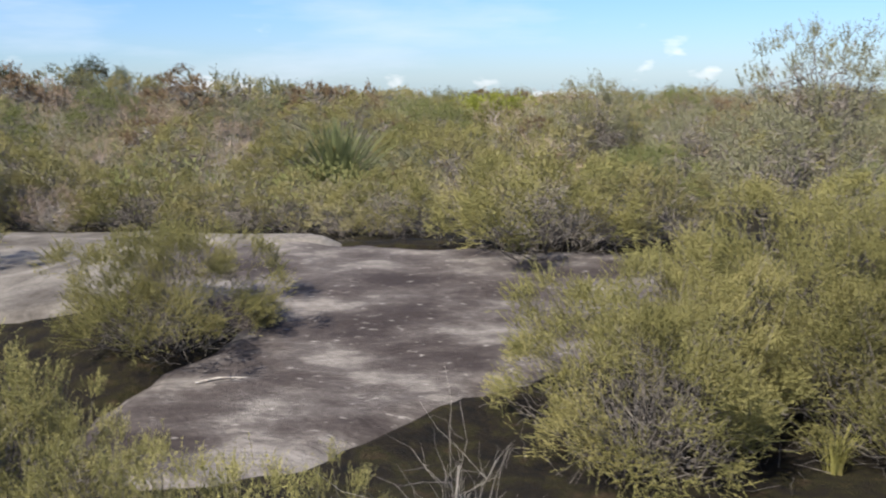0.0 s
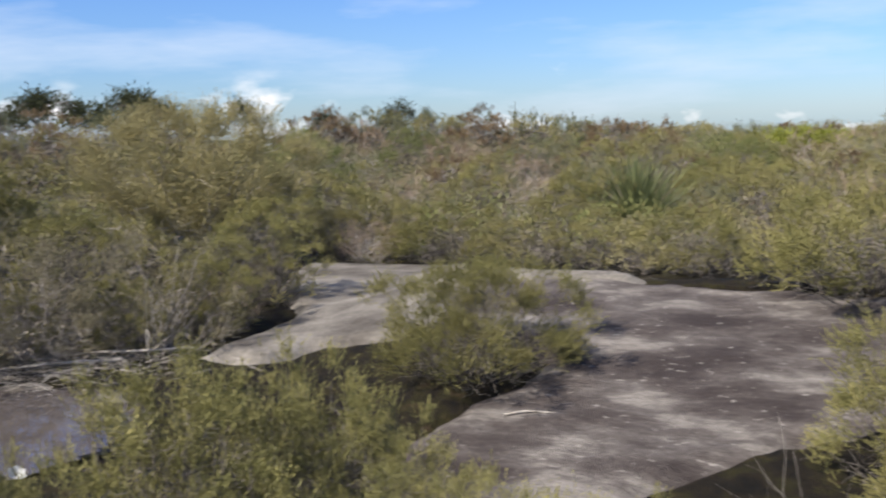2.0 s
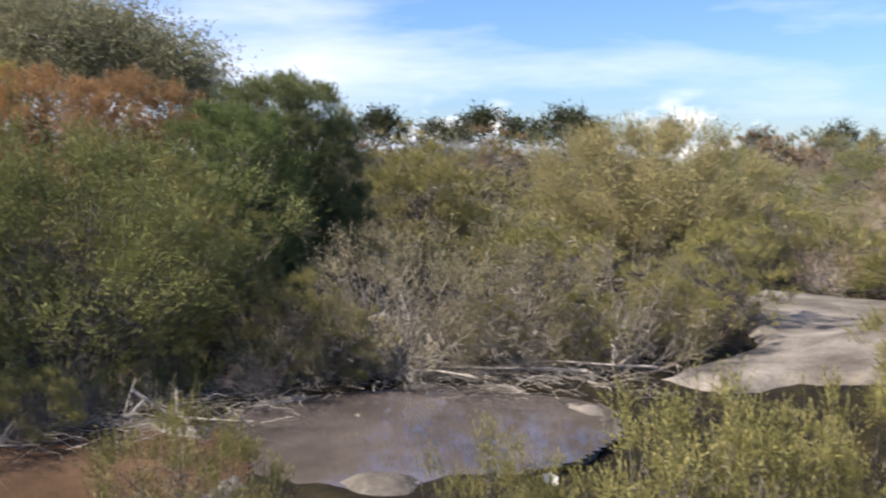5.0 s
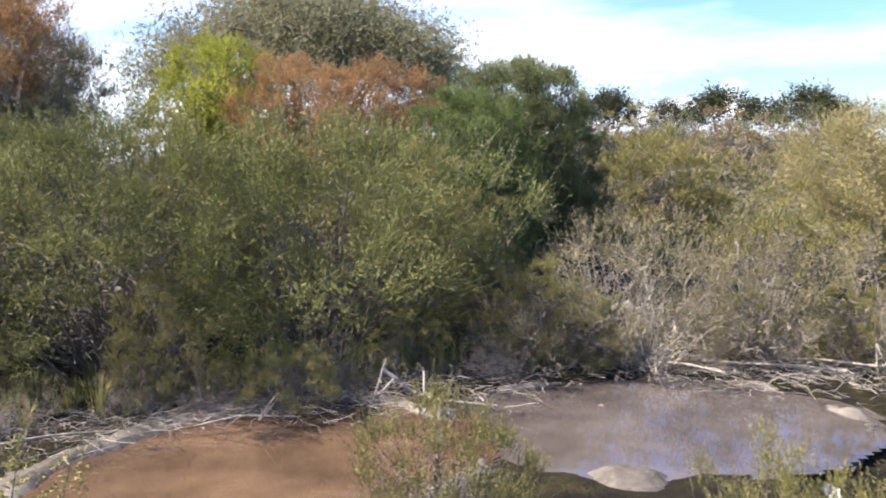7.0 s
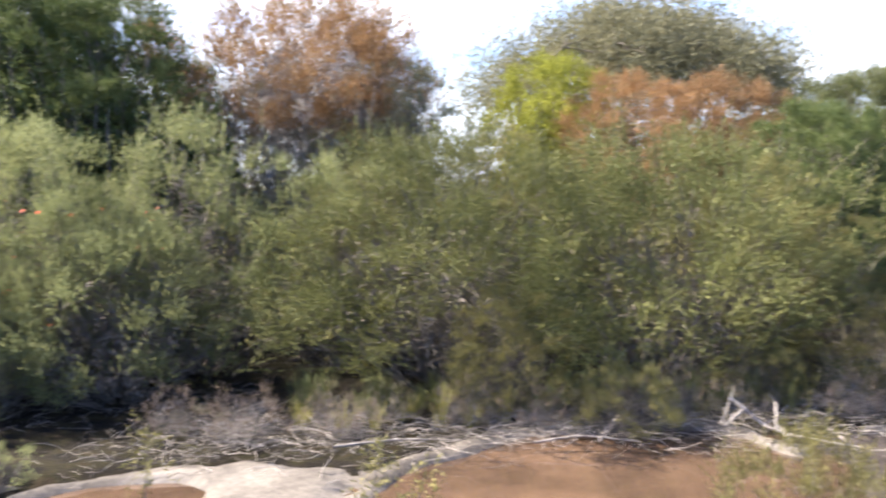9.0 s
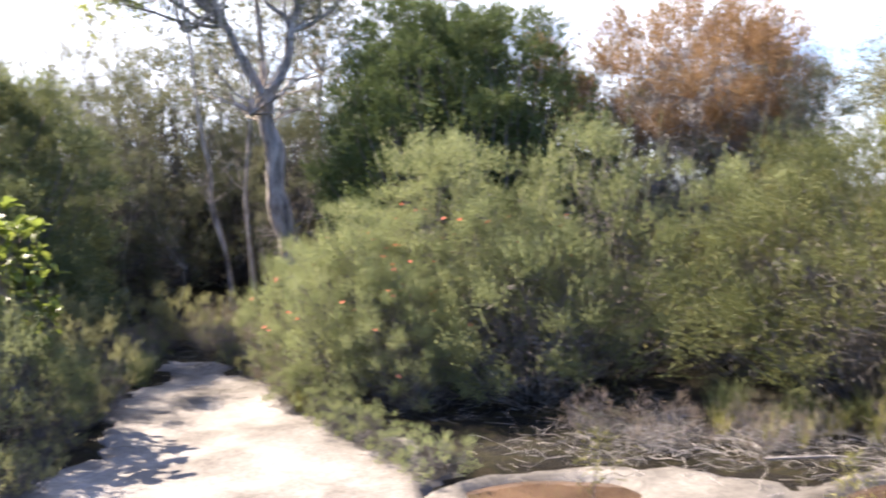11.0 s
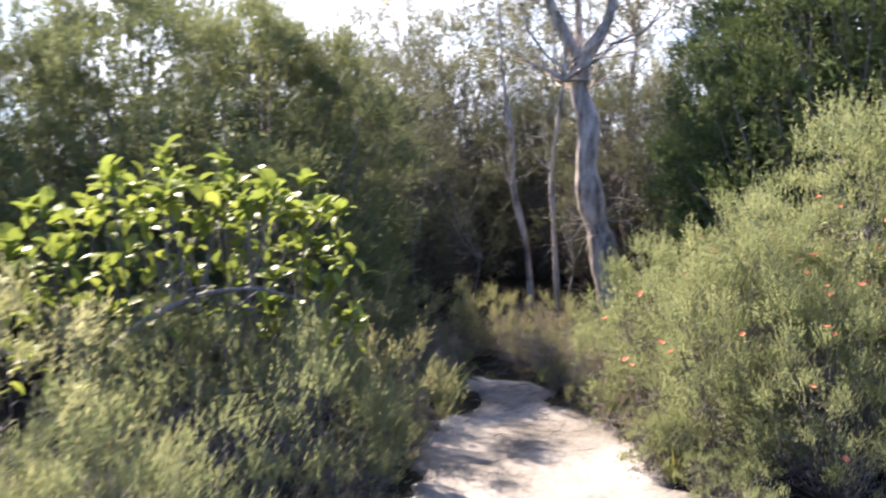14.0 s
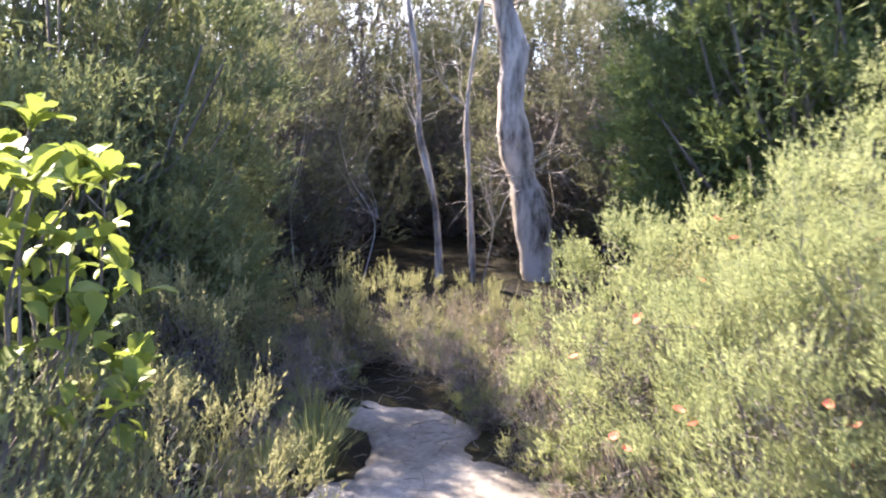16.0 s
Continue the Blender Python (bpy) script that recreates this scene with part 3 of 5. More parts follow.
    twigs = raw_mesh("branchwork", v, f, True)
    twigs.materials.append(BARK_GREY if kind in ("deadbush", "scrub", "orangetall", "feather") else BARK)
    fol = tri_mesh("foliage", tri)
    fol.materials.append(LEAF[leaf])
    shown = (deep > 0.9) & (up > 0.3)
    outer = c[shown] + (out_way * (r_b * 1.2)[:, None])[shown]
    return fol, twigs, outer


def blossom_mesh(name, mat, size):
    """A small cup of six petals."""
    bm = bmesh.new()
    for k in range(6):
        a = k * math.pi / 3
        w = Vector((math.cos(a), math.sin(a), 0.5)) * size
        s = Vector((-math.sin(a), math.cos(a), 0)) * size * 0.4
        o = bm.verts.new((0, 0, 0))
        bm.faces.new((o, bm.verts.new(w * 0.7 + s), bm.verts.new(w), bm.verts.new(w * 0.7 - s)))
    me = bpy.data.meshes.new(name)
    bm.to_mesh(me)
    bm.free()
    me.materials.append(mat)
    return me


RED_BLOSSOM, WHITE_BLOSSOM = blossom_mesh("red_blossom", LEAF["red"], 0.017), blossom_mesh("white_blossom", LEAF["white"], 0.028)


def shrub(kind, x, y, w, h, share=1.0, label="", blossoms=0, blossom=None):
    """A shrub w wide and h high; those of one kind and build share a few grown forms, each turned and sized anew."""
    n = MADE.setdefault("count", 0)
    MADE["count"] = n + 1
    tall = min((0.4, 0.55, 0.7, 0.85, 1.0, 1.25, 1.55, 1.9, 2.3), key=lambda v: abs(v - h / w))
    key = (kind, share, tall, n % 2)
    if key not in MADE:
        MADE[key] = shrub_meshes(kind, 100 + n, share, tall)
    fol, twigs, outer = MADE[key]
    name, text, cat = LABELS[kind]
    ob = tagged(new(name), label or text, cat, "heath shrubs")
    ob.matrix_basis = pose(x, y, float(height(x, y)) - 0.02, 0, 0, (n * 137.5) % 360) @ Matrix.Diagonal((w, w, h / tall, 1))
    for nm, me in (("foliage", fol), ("branchwork", twigs)):
        part_ob = tagged(new(nm, me), kind="stuff")
        part_ob.parent = ob
    rng = np.random.default_rng(n)
    for k in range(blossoms):
        b = new("blossom", blossom)
        b.parent = ob
        b.location = Vector(outer[rng.integers(len(outer))]) + Vector(rng.normal(size=3) * 0.03)
        b.rotation_euler = rng.uniform(-0.6, 0.6, 3)
        b.scale = (1 / w, 1 / w, tall / h)
        tagged(b, "small coral red flower" if blossom is RED_BLOSSOM else "small white flower")
    return ob


# bushes round the bare rock
for row in (
    ('kunzea', -1.68, 5.68, 1.26, 0.72, 1.8),
    ('kunzea', 0.92, 4.5, 1.4, 0.98, 1.8),
    ('kunzea', 1.75, 5.1, 1.5, 1.05, 1.8),
    ('kunzea', 2.15, 4.55, 1.3, 1.0, 1.8),
):
    shrub(*row)


# low foreground heath beside the walker
for row in (
    ('lowheath', -1.38, 2.84, 0.67, 0.76, 0.85),
    ('lowheath', -0.75, 2.52, 0.5, 0.62, 0.85),
    ('lowheath', -0.28, 2.55, 0.42, 0.52, 0.85),
    ('lowheath', -1.0, 2.75, 0.5, 0.62, 0.85),
    ('lowheath', -1.6, 3.0, 0.7, 0.72, 0.85),
    ('lowheath', -1.57, 2.5, 0.7, 0.89, 0.85),
    ('lowheath', -1.19, 2.83, 0.57, 0.8, 0.85),
    ('lowheath', -1.72, 2.53, 0.7, 0.84, 0.85),
    ('lowheath', -1.39, 2.8, 0.65, 0.84, 0.85),
    ('lowheath', -0.91, 2.4, 0.47, 0.66, 0.85),
    ('lowheath', -0.5, 2.43, 0.58, 0.6, 0.85),
    ('lowheath', -1.64, 2.4, 0.8, 0.85, 0.85),
    ('lowheath', -1.92, 1.86, 0.49, 0.79, 0.85),
    ('lowheath', -3.43, 1.96, 0.7, 0.54, 0.85),
    ('lowheath', -2.09, 2.08, 0.49, 0.78, 0.85),
    ('lowheath', -3.41, 1.9, 0.74, 0.56, 0.85),
):
    shrub(*row)


# first row behind the rock
for row in (
    ('olive', -4.48, 11.18, 1.57, 0.73, 0.35),
    ('kunzea', -3.48, 10.85, 1.49, 0.62, 0.35),
    ('olive', -2.18, 9.82, 1.26, 0.6, 0.35),
    ('kunzea', -0.62, 9.21, 1.15, 0.59, 0.35),
    ('kunzea', 0.62, 7.14, 1.61, 0.68, 0.6),
    ('olive', 1.42, 7.35, 1.1, 0.5, 0.6),
    ('palebush', -1.09, 9.2, 0.6, 0.30, 0.35),
    ('greyolive', 3.62, 10.51, 2.26, 1.13, 0.35),
    ('kunzea', 3.54, 8.41, 1.34, 0.58, 0.35),
    ('olive', -1.58, 9.58, 0.88, 0.58, 0.35),
    ('deadbush', -4.48, 10.79, 0.86, 0.33, 0.35),
):
    shrub(*row)


# second rows
for row in (
    ('deadbush', -4.77, 13.24, 0.96, 1.13, 0.25),
    ('deadbush', -3.28, 13.7, 0.88, 1.36, 0.25),
    ('deadbush', -11.46, 27.8, 2.06, 1.9, 0.12),
    ('olive', -4.22, 14.48, 1.72, 1.32, 0.25),
    ('kunzea', -2.46, 13.87, 1.52, 1.12, 0.25),
    ('olive', -0.11, 14.1, 1.76, 1.07, 0.25),
    ('kunzea', -5.67, 12.87, 1.76, 1.12, 0.25),
    ('olive', 1.1, 17.07, 2.14, 1.2, 0.25),
    ('greyolive', 2.45, 17.95, 1.75, 2.21, 0.25),
    ('greytall', 5.73, 16.13, 2.43, 2.89, 0.25),
    ('greyolive', 3.82, 15.66, 2.01, 1.45, 0.25),
    ('olive', 3.52, 12.12, 1.57, 0.8, 0.35),
    ('brown', -5.34, 31.64, 2.2, 1.24, 0.12),
    ('brown', -8.75, 26.68, 1.44, 1.28, 0.12),
    ('yellow', 1.1, 38.09, 3.69, 1.22, 0.12),
    ('brown', 6.17, 23.31, 1.51, 1.34, 0.12),
    ('brown', -4.48, 39.84, 2.06, 1.41, 0.12),
    ('olive', -2.81, 50.02, 3.43, 1.52, 0.12),
    ('kunzea', -0.79, 21.09, 2.4, 1.05, 0.25),
):
    shrub(*row)


# open heath behind the rock, bush by bush
rng = np.random.default_rng(19)
placed = []
while len(placed) < 74:
    a, r = math.radians(rng.uniform(-26, 38)), math.sqrt(rng.uniform(11.2 ** 2, 31 ** 2))
    x, y = -math.sin(a) * r, math.cos(a) * r
    w = rng.uniform(0.9, 1.7) * (0.75 + r / 40)
    if math.hypot(x + 6.3, y - 9.8) < 2.6 or float(inside(x, y, PALE_SLAB)) > -0.9 or any(math.hypot(x - p, y - q) < 0.42 * (w + v) for p, q, v in placed):
        continue
    placed.append((x, y, w))
    kind = ("kunzea", "greyolive", "olive", "deadbush", "kunzea", "kunzeabig", "scrub", "greyolive", "kunzea", "brown")[len(placed) % 10]
    shrub(kind, x, y, w, w * rng.uniform(0.55, 0.85) * (0.8 if kind == "brown" else 1.0), 0.2)


# low skyline
for row in (
    ('brown', -18.6, 42.14, 3.95, 2.2, 0.12),
    ('olive', -17.82, 45.72, 4.2, 2.47, 0.12),
    ('thicket', -16.72, 49.32, 4.46, 2.3, 0.12),
    ('brown', -15.23, 52.93, 4.72, 2.45, 0.12),
    ('olive', -10.37, 44.9, 3.95, 2.08, 0.12),
    ('thicket', -8.72, 48.31, 4.2, 1.74, 0.12),
    ('brown', -6.7, 51.66, 4.46, 1.52, 0.12),
    ('olive', -4.02, 54.95, 4.72, 1.34, 0.12),
    ('thicket', -1.02, 46.09, 3.95, 1.36, 0.12),
    ('brown', 1.67, 49.08, 4.2, 1.34, 0.12),
    ('olive', 4.39, 51.92, 4.46, 1.1, 0.12),
    ('thicket', -30.06, 26.69, 2.74, 2.47, 0.12),
    ('brown', -31.26, 29.81, 2.95, 2.37, 0.12),
    ('olive', -32.24, 33.07, 3.16, 2.55, 0.12),
    ('thicket', -26.99, 29.77, 2.74, 2.41, 0.12),
    ('brown', -27.76, 33.07, 2.95, 2.58, 0.12),
    ('olive', -28.31, 36.47, 3.16, 2.48, 0.12),
    ('thicket', -23.4, 32.65, 2.74, 2.63, 0.12),
    ('brown', -23.75, 36.04, 2.95, 2.53, 0.12),
    ('brown', -18.65, 40, 4.28, 2.34, 0.12),
):
    shrub(*row)

for row in (
    ('thicket', -17.61, 43.71, 4.57, 2.3, 0.12),
    ('olive', -16.24, 47.4, 4.86, 2.21, 0.12),
    ('brown', -12.15, 42.39, 4.28, 2.11, 0.12),
    ('thicket', -10.66, 45.87, 4.57, 2.01, 0.12),
    ('olive', -8.91, 49.28, 4.86, 1.88, 0.12),
    ('brown', -5.8, 43.68, 4.28, 1.8, 0.12),
):
    shrub(*row)


# left of the rock
for row in (
    ('feather', -6.48, 10.28, 2.61, 1.75, 0.85),
    ('kunzea', -4.19, 7.67, 1.08, 0.91, 0.35),
    ('kunzea', -4.07, 6.6, 0.87, 0.72, 0.6),
    ('olive', -4.94, 11.07, 1.37, 0.62, 0.35),
    ('deadbush', -4.35, 10.49, 0.77, 0.45, 0.35),
    ('scrub', -4.05, 5.85, 1.11, 0.86, 0.6),
    ('scrub', -4.72, 5.44, 1.2, 0.91, 0.6),
    ('scrub', -5.07, 4.69, 1.27, 1.08, 0.6),
    ('scrub', -5.41, 4.18, 0.99, 0.61, 0.6),
    ('kunzea', -6.36, 7.94, 1.49, 0.95, 0.35),
    ('deadbush', -3.87, 6.49, 0.55, 0.39, 0.6),
    ('dome', -9.35, 7.23, 1.71, 2.32, 0.6),
    ('darkgreen', -8.52, 5.85, 1.49, 1.94, 0.6),
    ('dome', -9.55, 7.19, 2.04, 2.33, 0.6),
    ('kunzea', -10.14, 10.06, 2.08, 1.65, 0.25),
    ('olive', -11.85, 13.9, 2.68, 1.94, 0.25),
    ('brown', -17.7, 22.02, 2.08, 2.3, 0.12),
    ('brown', -16.71, 14.94, 1.13, 2.61, 0.12),
    ('yellow', -10.79, 4.16, 1.38, 2.65, 0.35),
    ('orange', -9.97, 4.74, 1.38, 2.39, 0.6),
):
    shrub(*row)

for row in (
    ('orange', -9.8, 5.64, 1.42, 2.33, 0.6),
    ('kunzea', -10.05, 10.28, 2.08, 1.5, 0.25),
):
    shrub(*row)


# tall spreading bushes across the pool
for row in (
    ('kunzeabig', -7.07, 1.81, 2.38, 1.64, 0.85),
    ('kunzeabig', -6.68, 3.25, 2.53, 1.68, 0.85),
    ('kunzea', -6.2, 1.91, 0.78, 0.76, 0.85),
    ('scrub', -5.9, 5.12, 1.27, 1.03, 0.6),
    ('scrub', -4.73, 5.35, 1.17, 0.78, 0.6),
    ('orangetall', -11.12, 1.45, 2.64, 3.32, 0.55),
    ('orangetall', -10.93, 2.03, 1.8, 3.2, 0.55),
    ('darkgreen', -10.73, -0.77, 2.63, 3.1, 0.6),
    ('greyolive', -12.33, 0.41, 2.12, 3.03, 0.35),
    ('darkgreen', -11.29, -1.26, 2, 3.45, 0.6),
    ('greyolive', -10.92, 2.83, 1.33, 2.54, 0.35),
    ('greyolive', -9.92, 2.31, 0.81, 2.54, 0.35),
    ('greyolive', -11.56, 1.19, 1.87, 2.74, 0.35),
    ('greyolive', -11.49, 2.22, 1.51, 2.8, 0.35),
    ('greyolive', -10.39, 2.14, 1.49, 2.57, 0.35),
    ('kunzea', -7.81, 2.45, 1, 1.79, 0.6),
    ('kunzea', -6.61, 3.95, 1.07, 1.5, 0.6),
    ('kunzea', -6.21, 4.16, 0.72, 1.18, 0.6),
    ('kunzea', -8.07, 1.51, 1.04, 1.7, 0.6),
):
    shrub(*row)


# flowering bush beside the track
for row in (
    ('flowering', -8.14, 0.18, 1.78, 1.85, 0.6),
    ('flowering', -7.92, -0.75, 1.73, 1.75, 0.6),
    ('flowering', -7.91, 1.25, 1.34, 1.65, 0.6),
    ('flowering', -8.41, -1.01, 1.3, 1.84, 0.6),
    ('flowering', -7.41, -0.32, 1.59, 1.15, 0.6),
    ('flowering', -8.75, -1.68, 1.51, 1.1, 0.6),
):
    shrub(*row)


# end of the track
for row in (
    ('darkgreen', -11.62, -0.6, 2.47, 3.2, 0.6),
    ('dome', -9.61, -6.02, 3.4, 2.9, 1.0),
    ('dome', -8.75, -6.75, 2.1, 2.35, 1.0),
    ('dome', -10.38, -5.5, 2.0, 2.6, 1.0),
    ('thicket', -12.99, -5.43, 1.87, 2.67, 0.3),
    ('thicket', -17.09, -5.44, 2.83, 3.83, 0.3),
    ('thicket', -15.09, -2.78, 2.08, 2.74, 0.3),
    ('thicket', -12.2, -5.8, 1.65, 2.29, 0.3),
    ('thicket', -13.28, -5.31, 2.06, 1.79, 0.3),
    ('greytall', -15.16, -6.48, 1.97, 4.15, 0.25),
    ('greytall', -17.35, -6.3, 2.14, 4.51, 0.25),
    ('greytall', -17.96, -3.87, 2.24, 4.2, 0.25),
    ('greytall', -17.12, -2.65, 2.2, 3.88, 0.25),
    ('thicket', -16.18, -1.76, 2.4, 3.26, 0.3),
    ('thicket', -16.18, -7.92, 2.64, 3.81, 0.3),
    ('greytall', -18.26, -4.92, 2, 4.43, 0.25),
    ('thicket', -15.81, -4.41, 1.72, 2.39, 0.3),
    ('thicket', -14.74, -6.18, 2.49, 3.09, 0.3),
    ('thicket', -15.97, -5.69, 2.66, 3.26, 0.3),
    ('thicket', -16.86, -4.27, 2.56, 2.88, 0.3),
):
    shrub(*row)

for row in (
    ('thicket', -14.63, -3.19, 2.18, 2.53, 0.3),
    ('thicket', -16.12, -2.59, 2.23, 2.72, 0.3),
    ('thicket', -14.17, -1.96, 1.93, 2.32, 0.3),
    ('thicket', -13.66, -6.44, 2.18, 2.7, 0.3),
    ('greyolive', -5.89, -5.3, 1.06, 1.5, 0.85),
    ('greyolive', -7.6, -7.3, 1.3, 1.9, 0.35),
    ('trackheath', -5.33, -4.14, 1.31, 1.05, 0.6),
    ('flowering', -6.37, -3.69, 1.49, 0.89, 0.85),
    ('trackheath', -4.48, -3.88, 0.82, 0.88, 0.6),
    ('flowering', -5.17, -3.53, 1.12, 0.76, 0.85),
    ('trackheath', -7.26, -3.43, 0.85, 0.68, 0.6),
    ('trackheath', -8.91, -4.21, 0.86, 0.74, 0.6),
    ('trackheath', -10, -3.83, 0.91, 0.56, 0.6),
    ('deadbush', -9.95, -3.23, 0.6, 0.45, 0.6),
    ('trackheath', -9.32, -3.98, 0.6, 0.53, 0.6),
    ('trackheath', -10.39, -3.02, 0.63, 0.47, 0.6),
    ('flowering', -8.53, -2.11, 0.98, 1.06, 0.6),
    ('flowering', -7.57, -1.54, 1.06, 1.41, 0.85),
    ('trackheath', -8.7, -1.81, 0.96, 0.94, 0.6),
    ('flowering', -7.68, -1.35, 1, 1.11, 0.85),
):
    shrub(*row)

for row in (
    ('flowering', -8.98, -1.32, 1.16, 1.11, 0.85),
    ('trackheath', -9.84, -1.91, 0.77, 0.64, 0.6),
    ('trackheath', -8.74, -4.2, 0.89, 0.68, 0.6),
    ('flowering', -7.89, -4.26, 0.94, 0.61, 0.85),
    ('darkgreen', -12.07, -1.12, 2.06, 3.15, 0.6),
    ('trackheath', -10.65, -3.63, 0.64, 0.47, 0.6),
    ('trackheath', -10.23, -4.3, 0.55, 0.31, 0.6),
    ('scrub', -10.13, -3.23, 0.64, 0.3, 0.85),
    ('deadbush', -10.47, -3.05, 0.57, 0.3, 0.85),
    ('deadbush', -9.42, -2.78, 0.48, 0.39, 0.6),
    ('trackheath', -9.63, -2.53, 0.49, 0.3, 0.6),
    ('trackheath', -10, -3.73, 0.54, 0.3, 0.6),
    ('trackheath', -10.39, -2.93, 0.53, 0.3, 0.6),
):
    shrub(*row)

for row in ((-7.75, -1.55, 1.1, 1.15), (-8.3, -1.3, 1.2, 1.35), (-7.2, -1.15, 0.9, 0.95), (-8.0, -0.5, 1.1, 1.5)):
    shrub("flowering", *row, 1.0, "straw green shrub dotted with coral red flowers", 24, RED_BLOSSOM)
shrub("lowheath", -1.78, 2.36, 0.7, 0.60, 1.0, "low heath shrub with a few white flowers", 4, WHITE_BLOSSOM)

# small plants creeping over the edges of the track
rng = np.random.default_rng(8)
for k in range(34):
    u = k / 33
    side = 1 if k % 2 else -1
    x = -5.6 - 4.6 * u
    y = -1.75 - 0.36 * (-x - 5.0) + side * (1.05 - 0.72 * u) + rng.uniform(-0.12, 0.12)
    shrub(("trackheath", "flowering", "deadbush")[k % 3 if u > 0.4 else k % 2], x, y, rng.uniform(0.28, 0.5), rng.uniform(0.16, 0.36), 0.12, "small low heath plant at the track edge")

# ---------------------------------------------------------------- trees


def limb(name, rng, pts, r0, r1, parent, mat=BARK_TREE, sides=10, knots=0.10):
    """A limb through the given points, tapered, with uneven girth."""
    p = np.asarray(pts, float)
    t = np.linspace(0, 1, len(p))
    tt = np.linspace(0, 1, len(p) * 4)
    line = np.stack([np.interp(tt, t, p[:, k]) for k in range(3)], -1)
    for _ in range(2):
        line[1:-1] = (line[:-2] + 2 * line[1:-1] + line[2:]) / 4
    radii = np.linspace(r0, r1, len(tt)) * (1 + knots * np.sin(tt * 23 + rng.uniform(0, 6)) + rng.normal(size=len(tt)) * knots * 0.4)
    v, f = tubes([(line, radii)], sides)
    return put_mesh(name, raw_mesh(name, v, f, True), mat, parent)


def crown(rng, name, centres, size, sprigs, leaves, leaf_size, leaf_width, mat, parent, label="", twig_from=None, up=0.6):
    c = np.asarray(centres, float)
    sp = np.repeat(c, sprigs, 0) + rng.normal(size=(len(c) * sprigs, 3)) * np.asarray(size)
    way = unit(rng.normal(size=sp.shape) + np.array([0, 0, up]))
    tri = leaf_tris(rng, sp, way, leaves, rng.uniform(0.5, 1.2, len(sp)) * leaf_size * 4, leaf_size, leaf_width)
    return tagged(put_mesh(name, tri_mesh(name, tri), mat, parent, label), kind="stuff")


def fan(rng, start, ends, r0, parent, name="branchwork", mat=BARK_TREE, n=6):
    """Many thin branches from one fork, in one tangle."""
    lines = []
    for e in ends:
        p = bent(rng, start, e, n, 0.06, 0.05)
        lines.append((p, np.linspace(r0 * rng.uniform(0.5, 1), r0 * 0.15, n)))
        for _ in range(4):
            q = p[rng.integers(2, n)]
            d = np.asarray(e) - np.asarray(start)
            e2 = q + unit(d + rng.normal(size=3) * np.linalg.norm(d) * 0.6) * rng.uniform(0.2, 0.6) * max(0.6, np.linalg.norm(d) * 0.4)
            lines.append((bent(rng, q, e2, 4, 0.0, 0.06), np.linspace(r0 * 0.3, r0 * 0.08, 4)))
    v, f = tubes(lines, 4)
    return tagged(put_mesh(name, raw_mesh(name, v, f, True), mat, parent), kind="stuff")


